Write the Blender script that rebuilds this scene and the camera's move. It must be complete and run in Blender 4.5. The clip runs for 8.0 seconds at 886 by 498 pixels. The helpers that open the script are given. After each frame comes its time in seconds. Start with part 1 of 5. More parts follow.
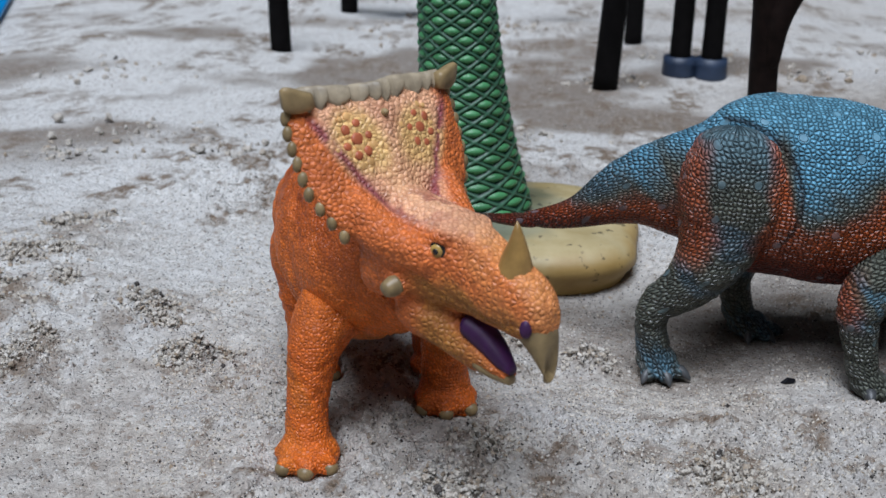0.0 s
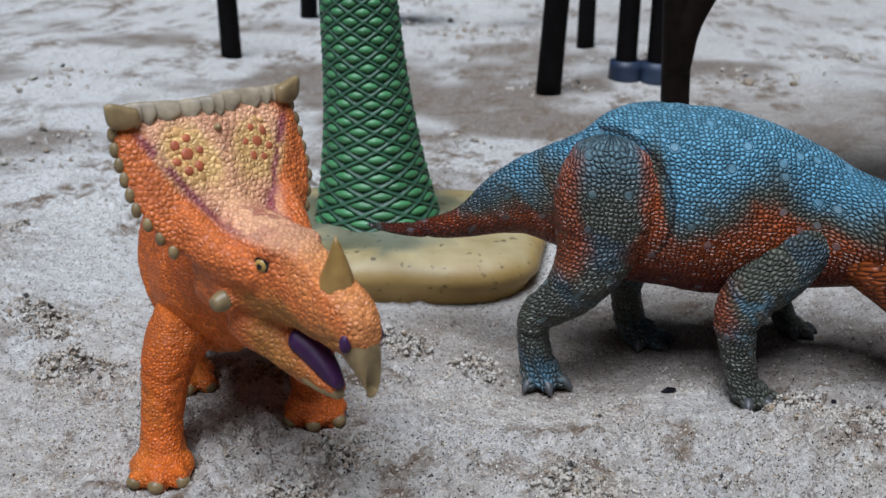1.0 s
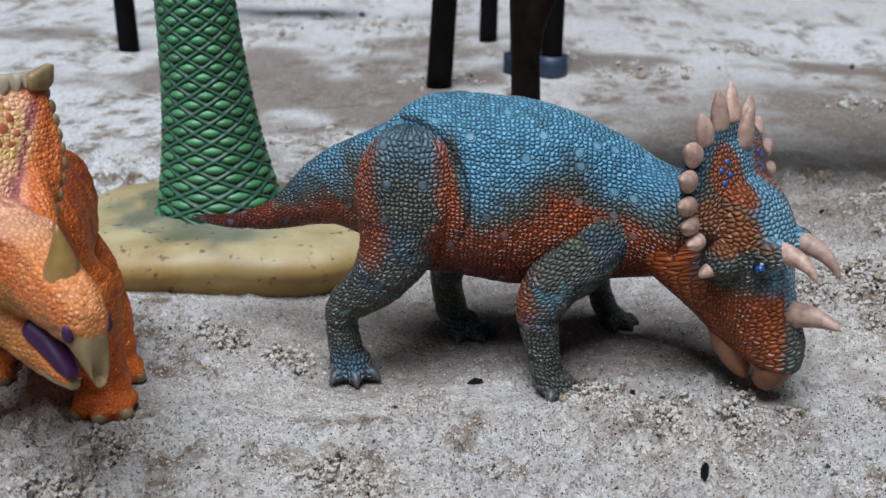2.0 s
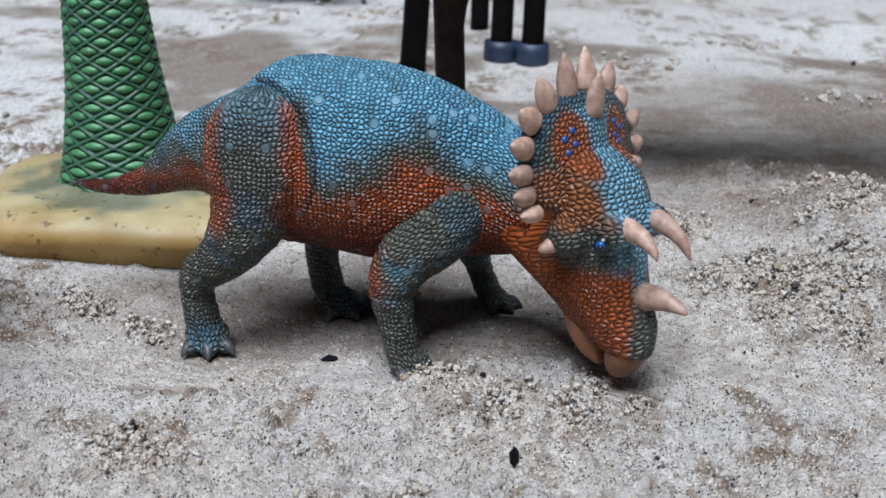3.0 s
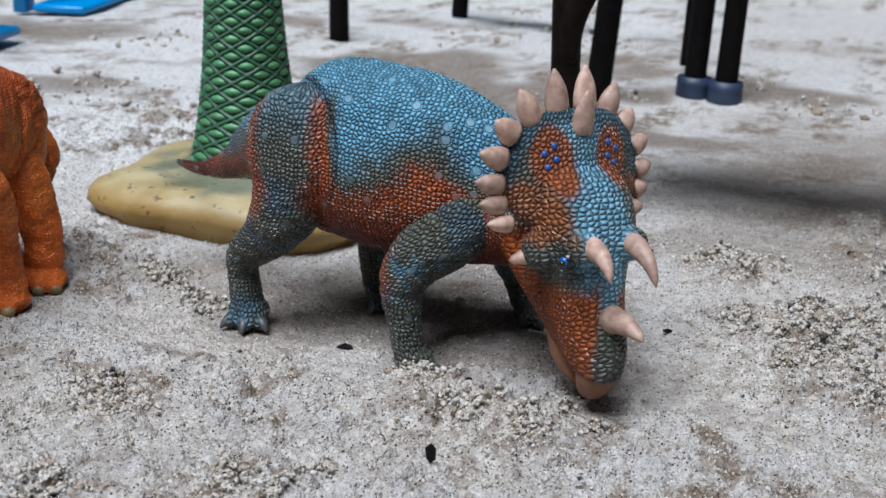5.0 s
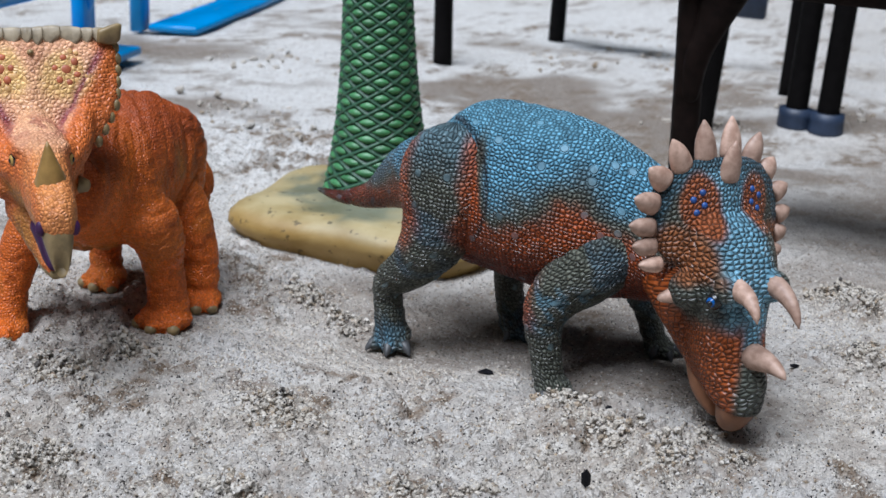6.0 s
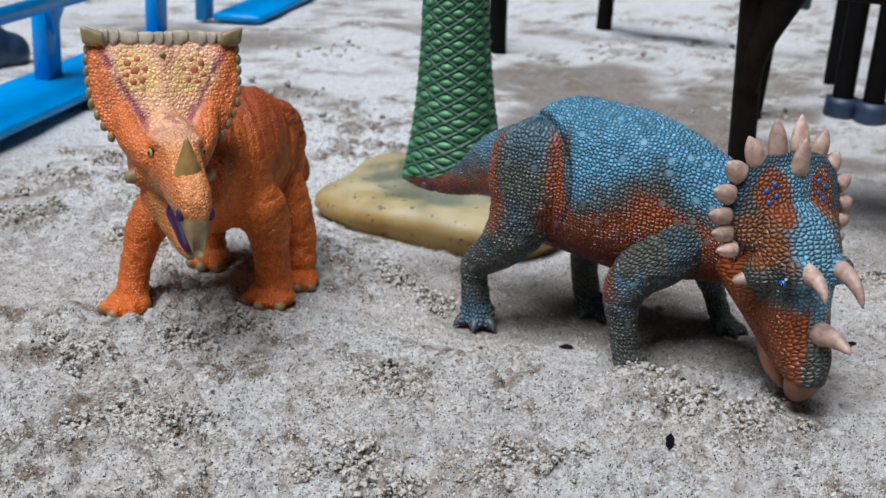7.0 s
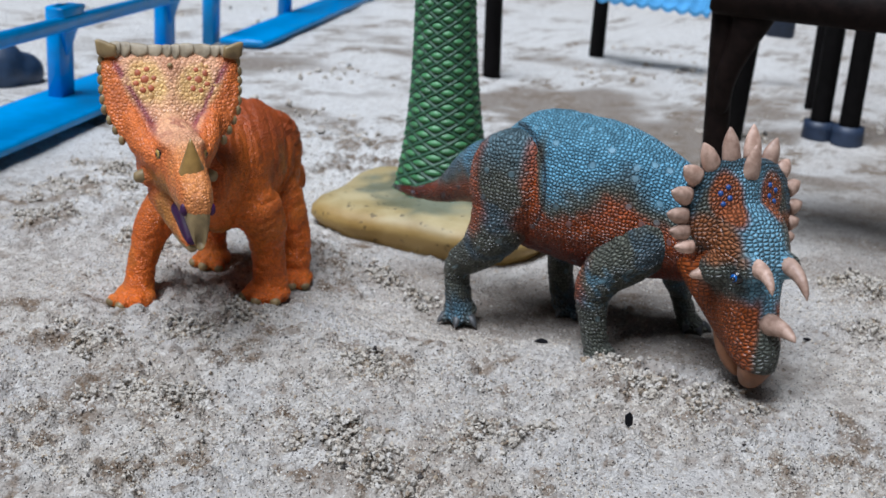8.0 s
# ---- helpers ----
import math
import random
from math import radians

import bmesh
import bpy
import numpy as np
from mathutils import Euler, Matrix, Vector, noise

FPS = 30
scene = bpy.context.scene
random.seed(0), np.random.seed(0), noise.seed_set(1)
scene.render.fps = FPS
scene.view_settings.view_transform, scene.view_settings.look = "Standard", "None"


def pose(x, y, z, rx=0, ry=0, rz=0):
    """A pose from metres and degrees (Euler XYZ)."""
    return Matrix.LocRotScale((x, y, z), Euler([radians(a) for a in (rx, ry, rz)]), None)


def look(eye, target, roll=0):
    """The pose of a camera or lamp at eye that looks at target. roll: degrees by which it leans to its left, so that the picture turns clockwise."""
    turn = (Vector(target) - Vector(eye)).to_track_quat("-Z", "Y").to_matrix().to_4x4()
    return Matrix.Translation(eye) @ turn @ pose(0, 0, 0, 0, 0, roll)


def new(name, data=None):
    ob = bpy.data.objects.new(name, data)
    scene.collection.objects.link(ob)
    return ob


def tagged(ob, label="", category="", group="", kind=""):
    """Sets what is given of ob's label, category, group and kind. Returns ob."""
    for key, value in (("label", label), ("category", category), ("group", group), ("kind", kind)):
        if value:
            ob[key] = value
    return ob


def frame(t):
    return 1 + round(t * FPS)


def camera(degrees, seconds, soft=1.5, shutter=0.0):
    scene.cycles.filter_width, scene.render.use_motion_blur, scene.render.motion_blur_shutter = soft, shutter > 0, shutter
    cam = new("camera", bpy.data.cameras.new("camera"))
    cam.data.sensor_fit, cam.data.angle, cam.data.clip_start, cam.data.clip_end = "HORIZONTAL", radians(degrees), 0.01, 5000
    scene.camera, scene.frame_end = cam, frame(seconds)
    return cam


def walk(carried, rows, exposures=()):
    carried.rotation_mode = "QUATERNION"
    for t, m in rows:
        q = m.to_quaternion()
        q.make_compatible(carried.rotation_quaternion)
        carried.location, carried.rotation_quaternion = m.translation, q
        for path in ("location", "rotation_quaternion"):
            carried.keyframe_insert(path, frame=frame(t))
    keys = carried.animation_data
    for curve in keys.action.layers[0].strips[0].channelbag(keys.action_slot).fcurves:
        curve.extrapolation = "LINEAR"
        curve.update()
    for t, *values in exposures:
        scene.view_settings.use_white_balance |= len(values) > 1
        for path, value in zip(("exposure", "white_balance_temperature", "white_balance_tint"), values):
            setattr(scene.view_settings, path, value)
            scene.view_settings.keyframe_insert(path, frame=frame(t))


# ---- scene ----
# All lengths below are in centimetres and become metres through CM.
CM = 0.01
cam = camera(40.2, 8.0, soft=1.5)
# seconds, x, y, z (cm), yaw to the left, pitch up, roll to the left (degrees)
ROWS = [
    (0.0, 0.224, -0.405, 14.002, 0.304, -20.179, 1.345),
    (0.5, 1.789, -0.378, 14.294, 0.866, -20.357, 0.908),
    (1.0, 3.810, -0.277, 14.326, 0.901, -20.160, 0.834),
    (1.5, 6.474, 0.044, 14.218, 0.454, -20.117, 0.841),
    (2.0, 8.515, -0.062, 14.151, -0.118, -20.269, 1.035),
    (2.2, 9.518, 0.023, 14.008, 0.012, -20.348, 1.239),
    (3.3, 15.975, 1.895, 12.384, 6.689, -19.613, 1.591),
    (3.5, 17.101, 2.243, 12.023, 8.971, -18.955, 1.611),
    (4.0, 19.660, 2.895, 11.794, 13.116, -18.365, 2.076),
    (4.2, 20.201, 3.271, 11.986, 13.963, -18.757, 2.492),
    (5.3, 21.982, 1.195, 13.059, 20.913, -18.916, 3.206),
    (5.5, 21.672, 0.840, 13.273, 21.420, -18.863, 3.293),
    (6.0, 20.286, -0.494, 13.914, 22.485, -18.792, 3.525),
    (6.5, 18.957, -2.427, 14.485, 23.077, -19.353, 3.530),
    (7.0, 19.690, -3.919, 14.948, 23.685, -19.828, 3.441),
    (7.5, 20.816, -5.399, 15.041, 23.432, -19.110, 3.673),
    (8.0, 21.626, -6.434, 14.974, 24.043, -18.329, 3.815),
]


def eye_pose(x, y, z, yaw, pitch, roll):
    return pose(x * CM, y * CM, z * CM, 0, 0, yaw) @ pose(0, 0, 0, 90 + pitch, 0, 0) @ pose(0, 0, 0, 0, 0, roll)


walk(cam, [(t, eye_pose(*r)) for t, *r in ROWS], [(0.0, -0.28, 5450, 10), (1.6, -0.24, 5450, 10), (2.2, -0.06, 5480, 10), (3.3, 0.03, 5500, 10), (8.0, -0.05, 5500, 10)])
cam.data.dof.use_dof = True
cam.data.dof.focus_distance = 0.30
cam.data.dof.aperture_fstop = 36.0

# ---- light ----
# Bright hazy light from high above, with soft dark shadows under the toys.
TO_SUN = Vector((-0.1, -0.34, 0.93)).normalized()
world = bpy.data.worlds.new("sky")
scene.world = world
world.use_nodes = True
sky = world.node_tree.nodes.new("ShaderNodeTexSky")
sky.sky_type = "NISHITA"
sky.sun_disc = False
sky.sun_elevation = math.asin(TO_SUN.z)
sky.sun_rotation = math.atan2(TO_SUN.x, TO_SUN.y)
sky.dust_density = 2.0
background = world.node_tree.nodes["Background"]
background.inputs["Strength"].default_value = 0.007
haze = world.node_tree.nodes.new("ShaderNodeHueSaturation")
haze.inputs["Saturation"].default_value = 0.2
world.node_tree.links.new(sky.outputs[0], haze.inputs["Color"])
world.node_tree.links.new(haze.outputs[0], background.inputs["Color"])

sun = new("sun", bpy.data.lights.new("sun", "SUN"))
sun.data.energy = 4.7
sun.data.angle = radians(40)
sun.data.color = (1.0, 0.965, 0.92)
sun.matrix_world = look(TO_SUN * 5, (0, 0, 0))


# ---- materials ----
class Nodes:
    """A short way to write node materials."""

    def __init__(self, name):
        self.mat = bpy.data.materials.new(name)
        self.mat.use_nodes = True
        self.tree = self.mat.node_tree
        self.shader = self.tree.nodes["Principled BSDF"]
        self.place = self.add("ShaderNodeTexCoord").outputs["Object"]

    def add(self, kind, **props):
        node = self.tree.nodes.new(kind)
        for key, value in props.items():
            setattr(node, key, value)
        return node

    def put(self, socket, value):
        if isinstance(value, bpy.types.NodeSocket):
            self.tree.links.new(value, socket)
        else:
            socket.default_value = value

    def noise(self, scale, detail=4.0, rough=0.55):
        n = self.add("ShaderNodeTexNoise")
        self.put(n.inputs["Vector"], self.place)
        self.put(n.inputs["Scale"], scale)
        self.put(n.inputs["Detail"], detail)
        self.put(n.inputs["Roughness"], rough)
        return n.outputs["Fac"]

    def cells(self, scale, feature="F1", randomness=1.0, flat=None):
        n = self.add("ShaderNodeTexVoronoi", feature=feature)
        if flat is not None:
            n.voronoi_dimensions = "2D"
        self.put(n.inputs["Vector"], self.place if flat is None else flat)
        self.put(n.inputs["Scale"], scale)
        self.put(n.inputs["Randomness"], randomness)
        return n

    def ramp(self, value, a, b, lo=0.0, hi=1.0):
        n = self.add("ShaderNodeMapRange", interpolation_type="SMOOTHSTEP")
        self.put(n.inputs["Value"], value)
        for key, v in (("From Min", a), ("From Max", b), ("To Min", lo), ("To Max", hi)):
            self.put(n.inputs[key], v)
        return n.outputs["Result"]

    def math(self, op, a, b=0.0):
        n = self.add("ShaderNodeMath", operation=op)
        self.put(n.inputs[0], a)
        self.put(n.inputs[1], b)
        return n.outputs[0]

    def mix(self, fac, a, b, blend="MIX"):
        n = self.add("ShaderNodeMix", data_type="RGBA", blend_type=blend)
        self.put(n.inputs["Factor"], fac)
        self.put(n.inputs[6], a if isinstance(a, bpy.types.NodeSocket) else (*a, 1.0))
        self.put(n.inputs[7], b if isinstance(b, bpy.types.NodeSocket) else (*b, 1.0))
        return n.outputs[2]

    def paint(self):
        n = self.add("ShaderNodeAttribute", attribute_name="Col")
        return n.outputs["Color"]

    def relief(self, height, strength, distance):
        n = self.add("ShaderNodeBump")
        self.put(n.inputs["Height"], height)
        self.put(n.inputs["Strength"], strength)
        self.put(n.inputs["Distance"], distance)
        self.put(self.shader.inputs["Normal"], n.outputs["Normal"])

    def finish(self, color, rough=0.5, metal=0.0, gloss=0.5):
        self.put(self.shader.inputs["Base Color"], color if isinstance(color, bpy.types.NodeSocket) else (*color, 1.0))
        self.put(self.shader.inputs["Roughness"], rough)
        self.put(self.shader.inputs["Metallic"], metal)
        self.put(self.shader.inputs["Specular IOR Level"], gloss)
        return self.mat


def plain(name, color, rough=0.5, vary=0.25, scale=300.0, bump=0.2, gloss=0.5):
    """Painted or moulded plastic with slight unevenness at two scales."""
    n = Nodes(name)
    fine, coarse = n.noise(scale, 5.0), n.noise(scale * 0.18, 3.0)
    dark = tuple(c * (1 - vary) for c in color)
    light = tuple(min(1.0, c * (1 + vary)) for c in color)
    tone = n.mix(n.ramp(n.math("ADD", n.math("MULTIPLY", fine, 0.5), n.math("MULTIPLY", coarse, 0.5)), 0.35, 0.65), dark, light)
    n.relief(fine, bump, 0.0004)
    return n.finish(tone, n.ramp(coarse, 0.3, 0.7, rough * 0.85, rough * 1.15), 0.0, gloss)


def skin(name, scale, tubercles, wash, rough=0.42, depth=0.0008, strength=1.0, brush=1.18, dark=0.65, gap=0.13, gloss=0.35, laid=True):
    """Moulded pebbly skin: round raised scales in the mesh's paint, drybrushed on top, with a dark wash between."""
    n = Nodes(name)
    flat = n.add("ShaderNodeAttribute", attribute_name="Map").outputs["Vector"] if laid else None
    cell = n.cells(scale, "F1", 0.7, flat)
    edge = n.cells(scale, "DISTANCE_TO_EDGE", 0.7, flat)
    groove = n.ramp(edge.outputs["Distance"], 0.0, gap)
    dome = n.math("POWER", n.ramp(edge.outputs["Distance"], -0.1, 0.42), 0.8)
    pebble = n.math("MULTIPLY", dome, n.ramp(cell.outputs["Distance"], 0.9, 0.0, 0.55, 1.0))
    big = n.cells(scale * 0.27, "F1", 1.0, flat)
    pick = n.add("ShaderNodeSeparateColor")
    n.put(pick.inputs[0], big.outputs["Color"])
    chosen = n.math("GREATER_THAN", pick.outputs[0], 1.0 - tubercles)
    disc = n.math("MULTIPLY", n.ramp(big.outputs["Distance"], 0.27, 0.21), chosen)
    rim = n.math("MULTIPLY", n.ramp(big.outputs["Distance"], 0.34, 0.28), chosen)
    pebble = n.math("MULTIPLY", pebble, n.math("SUBTRACT", 1.0, rim))
    height = n.math("MAXIMUM", pebble, n.math("MULTIPLY", disc, 0.85))
    soft, fleck = n.noise(90.0, 4.0), n.noise(1100.0, 3.0)
    own = n.add("ShaderNodeSeparateColor")
    n.put(own.inputs[0], cell.outputs["Color"])
    lift = n.add("ShaderNodeHueSaturation")
    n.put(lift.inputs["Color"], n.paint())
    n.put(lift.inputs["Value"], n.math("MULTIPLY", n.ramp(own.outputs[0], 0.0, 1.0, 0.85, brush), n.ramp(fleck, 0.3, 0.7, 0.9, 1.1)))
    base = n.mix(n.ramp(soft, 0.45, 0.75, 0.0, 0.3), lift.outputs[0], wash)
    base = n.mix(n.math("MULTIPLY", disc, 0.55), base, (0.08, 0.14, 0.17))
    base = n.mix(n.math("MULTIPLY", n.math("SUBTRACT", 1.0, n.math("MAXIMUM", groove, disc)), dark), base, wash)
    n.relief(height, strength, depth)
    return n.finish(base, n.math("ADD", n.ramp(soft, 0.3, 0.7, rough * 0.8, rough * 1.3), n.math("MULTIPLY", disc, 0.2)), 0.0, gloss)


def sand_material(name, loose=False):
    """Damp pale sand of small quartz grains; loose crumbs take their own tint piece by piece."""
    n = Nodes(name)
    grain, crumb = n.cells(2600.0, "F1", 1.0), n.cells(800.0, "F1", 1.0)
    tint, lump = n.add("ShaderNodeSeparateColor"), n.add("ShaderNodeSeparateColor")
    n.put(tint.inputs[0], grain.outputs["Color"])
    n.put(lump.inputs[0], crumb.outputs["Color"])
    fine, mid, wide = n.noise(900.0, 5.0, 0.7), n.noise(170.0, 5.0, 0.6), n.noise(22.0, 4.0)
    tone = n.mix(n.ramp(mid, 0.36, 0.66), (0.46, 0.405, 0.35), (0.74, 0.69, 0.62))
    tone = n.mix(n.ramp(wide, 0.4, 0.66, 0.0, 0.6), tone, (0.63, 0.615, 0.60))
    if loose:
        own = n.add("ShaderNodeNewGeometry").outputs["Random Per Island"]
        tone = n.mix(0.7, tone, (0.82, 0.74, 0.62))
        tone = n.mix(n.ramp(own, 0.72, 1.0, 0.0, 0.7), tone, (0.40, 0.27, 0.14))
        tone = n.mix(n.ramp(own, 0.35, 0.0, 0.0, 0.7), tone, (0.84, 0.80, 0.74))
        tone = n.mix(n.math("LESS_THAN", own, 0.02), tone, (0.05, 0.04, 0.035))
    else:
        state = n.add("ShaderNodeSeparateColor")
        n.put(state.inputs[0], n.paint())
        # Red channel whitens the far sand, brighter light put into its colour.
        tone = n.mix(n.math("MULTIPLY", state.outputs[0], 0.95), tone, (0.9, 0.885, 0.85))
        # Green channel browns the sand: soil, and shade painted into its colour.
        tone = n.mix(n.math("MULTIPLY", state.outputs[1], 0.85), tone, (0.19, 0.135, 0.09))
        tone = n.mix(n.math("MULTIPLY", state.outputs[2], n.ramp(mid, 0.66, 0.42, 0.0, 1.0)), tone, (0.20, 0.135, 0.08))
        tone = n.mix(n.ramp(lump.outputs[0], 0.6, 1.0, 0.0, 0.4), tone, (0.55, 0.50, 0.43))
        tone = n.mix(n.ramp(lump.outputs[1], 0.86, 1.0, 0.0, 0.6), tone, (0.22, 0.15, 0.09))
    tone = n.mix(n.ramp(fine, 0.40, 0.27, 0.0, 0.15 if loose else 0.45), tone, (0.16, 0.13, 0.105))
    tone = n.mix(n.ramp(tint.outputs[0], 0.0, 1.0, 0.0, 0.25), tone, (0.45, 0.43, 0.40))
    tone = n.mix(n.math("GREATER_THAN", tint.outputs[1], 0.968), tone, (0.03, 0.027, 0.025))
    tone = n.mix(n.math("GREATER_THAN", tint.outputs[2], 0.985), tone, (0.78, 0.76, 0.73))
    bead = n.math("MULTIPLY", n.ramp(crumb.outputs["Distance"], 0.75, 0.1), n.ramp(lump.outputs[2], 0.2, 0.8))
    height = n.math("ADD", n.math("MULTIPLY", fine, 0.5), n.math("MULTIPLY", n.ramp(grain.outputs["Distance"], 0.7, 0.1), 0.2))
    height = n.math("ADD", height, n.math("MULTIPLY", bead, 0.5))
    n.relief(n.math("ADD", height, n.math("MULTIPLY", mid, 1.0)), 1.0, 0.0015)
    return n.finish(tone, n.ramp(tint.outputs[2], 0.96, 1.0, 0.85, 0.35), 0.0, 0.35)


SAND = sand_material("damp_sand")
CRUMB_SAND = sand_material("crumbled_sand", True)
BLUE_SKIN = skin("blue_scaly_skin", 800.0, 0.12, (0.008, 0.010, 0.012), 0.36, 0.0010, 1.0, 1.3, 0.85, 0.15, 0.45)
HEAD_SKIN = skin("blue_head_skin", 780.0, 0.0, (0.012, 0.010, 0.009), 0.36, 0.0010, 1.0, 1.3, 0.82, 0.14, 0.45)
ORANGE_SKIN = skin("orange_body_skin", 1150.0, 0.0, (0.13, 0.018, 0.006), 0.42, 0.0003, 1.0, 1.15, 0.38, 0.13, 0.4, False)
ORANGE_HEAD = skin("orange_head_skin", 900.0, 0.0, (0.24, 0.042, 0.012), 0.42, 0.00033, 1.0, 1.12, 0.45, 0.1, 0.4, False)
BEAK = plain("tan_orange_beak", (0.27, 0.12, 0.058), 0.45, 0.3, 300.0, 0.3)
TAN_HORN = plain("olive_tan_horn", (0.27, 0.195, 0.09), 0.45, 0.35, 260.0, 0.35)
GOLD_HORN = plain("golden_tan_horn", (0.40, 0.24, 0.07), 0.4, 0.4, 160.0, 0.3)
RUFFLE = plain("grey_tan_ruffle", (0.34, 0.28, 0.19), 0.5, 0.3, 380.0, 0.5)
CLAW = plain("dark_grey_claw", (0.06, 0.062, 0.065), 0.4, 0.3, 500.0, 0.3)
BLUE_SPOT = plain("bright_blue_spot", (0.022, 0.07, 0.25), 0.4)
RED_SPOT = plain("brick_red_spot", (0.40, 0.11, 0.045), 0.45)
PALE_SCALE = plain("pale_yellow_scale", (0.62, 0.36, 0.13), 0.5)
PURPLE = plain("purple_mouth_paint", (0.05, 0.008, 0.07), 0.6, 0.4)
BLACK_GLOSS = plain("glossy_black_paint", (0.012, 0.012, 0.012), 0.15)
EYE_BLUE = plain("glossy_blue_eye_paint", (0.01, 0.09, 0.33), 0.2, 0.1)
EYE_YELLOW = plain("yellow_brown_eye_paint", (0.42, 0.27, 0.07), 0.3)
BLACK_POST = plain("black_plastic_post", (0.004, 0.0035, 0.0035), 0.75, 0.4, 200.0, 0.3, 0.1)
BROWN_POST = plain("dark_brown_plastic_wood", (0.009, 0.005, 0.004), 0.65, 0.5, 260.0, 0.6, 0.12)
SLATE = plain("slate_blue_plastic", (0.022, 0.036, 0.07), 0.5, 0.25, 200.0)
BRIGHT_BLUE = plain("bright_blue_plastic", (0.014, 0.27, 0.66), 0.32, 0.12, 120.0, 0.1)
PALE_BLUE = plain("pale_blue_plastic", (0.10, 0.33, 0.62), 0.45, 0.2, 120.0, 0.1)
NAVY = plain("navy_blue_plastic", (0.025, 0.05, 0.10), 0.5, 0.4, 90.0, 0.5)
CHAR = plain("charred_black_bit", (0.006, 0.006, 0.009), 0.6, 0.4, 900.0, 0.6, 0.2)


def palm_paint(name, low, high, rough):
    n = Nodes(name)
    r = n.add("ShaderNodeObjectInfo").outputs["Random"]
    tone = n.mix(n.ramp(n.noise(420.0, 4.0), 0.3, 0.7), low, high)
    lift = n.add("ShaderNodeHueSaturation")
    n.put(lift.inputs["Color"], tone)
    n.put(lift.inputs["Value"], n.ramp(r, 0.0, 1.0, 0.8, 1.2))
    n.relief(n.noise(800.0, 4.0), 0.2, 0.0003)
    return n.finish(lift.outputs[0], rough)


SPIKE = palm_paint("pale_pink_horn", (0.36, 0.225, 0.165), (0.58, 0.40, 0.31), 0.5)
SCALE_GREEN = palm_paint("leaf_green_scale", (0.05, 0.175, 0.065), (0.10, 0.29, 0.12), 0.32)


def lattice_material():
    n = Nodes("dark_green_lattice")
    tone = n.mix(n.ramp(n.noise(300.0, 5.0), 0.35, 0.7, 0.0, 0.35), n.paint(), (0.02, 0.065, 0.04))
    n.relief(n.noise(900.0, 4.0), 0.3, 0.0003)
    return n.finish(tone, 0.45)


LATTICE = lattice_material()


def base_material():
    n = Nodes("yellow_sand_base_paint")
    tone = n.mix(n.ramp(n.noise(55.0, 5.0), 0.3, 0.7), (0.34, 0.26, 0.11), (0.48, 0.40, 0.22))
    mark = n.math("MULTIPLY", n.ramp(n.noise(230.0, 4.0), 0.61, 0.68), 0.7)
    tone = n.mix(mark, tone, (0.05, 0.042, 0.025))
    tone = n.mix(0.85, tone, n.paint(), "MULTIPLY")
    n.relief(n.noise(300.0, 5.0), 0.35, 0.0005)
    return n.finish(tone, 0.55)


BASE_PAINT = base_material()


# ---- shaping ----
def hash2(ix, iy, seed):
    k = (ix.astype(np.int64) * 374761393 + iy.astype(np.int64) * 668265263 + seed * 1442695041) & 0xFFFFFFFF
    k = ((k ^ (k >> 13)) * 1274126177) & 0xFFFFFFFF
    return ((k ^ (k >> 16)) & 0xFFFFFF) / float(0xFFFFFF)


def value_noise(x, y, seed=0):
    ix, iy = np.floor(x), np.floor(y)
    fx, fy = x - ix, y - iy
    fx, fy = fx * fx * fx * (fx * (fx * 6 - 15) + 10), fy * fy * fy * (fy * (fy * 6 - 15) + 10)
    a, b = hash2(ix, iy, seed), hash2(ix + 1, iy, seed)
    c, d = hash2(ix, iy + 1, seed), hash2(ix + 1, iy + 1, seed)
    return (a + (b - a) * fx) * (1 - fy) + (c + (d - c) * fx) * fy


def fbm(x, y, octaves=4, seed=0, gain=0.5):
    total, amp, norm = 0.0, 1.0, 0.0
    for o in range(octaves):
        total = total + amp * value_noise(x * 2.03**o + 17.3 * o, y * 2.03**o - 9.1 * o, seed + o)
        norm += amp
        amp *= gain
    return total / norm


def smooth(v, a, b):
    t = np.clip((v - a) / (b - a), 0, 1)
    return t * t * (3 - 2 * t)


def blend(a, b, k):
    k = np.asarray(k)[..., None]
    return np.asarray(a) * (1 - k) + np.asarray(b) * k


def curve(values, steps):
    """Catmull-Rom through rows of numbers."""
    v = np.array(values, float)
    v = np.vstack([2 * v[0] - v[1], v, 2 * v[-1] - v[-2]])
    out = []
    for i in range(1, len(v) - 2):
        for k in range(steps):
            t = k / steps
            p0, p1, p2, p3 = v[i - 1 : i + 3]
            out.append(0.5 * (2 * p1 + (p2 - p0) * t + (2 * p0 - 5 * p1 + 4 * p2 - p3) * t * t + (3 * p1 - p0 - 3 * p2 + p3) * t**3))
    out.append(v[-2])
    return np.array(out)


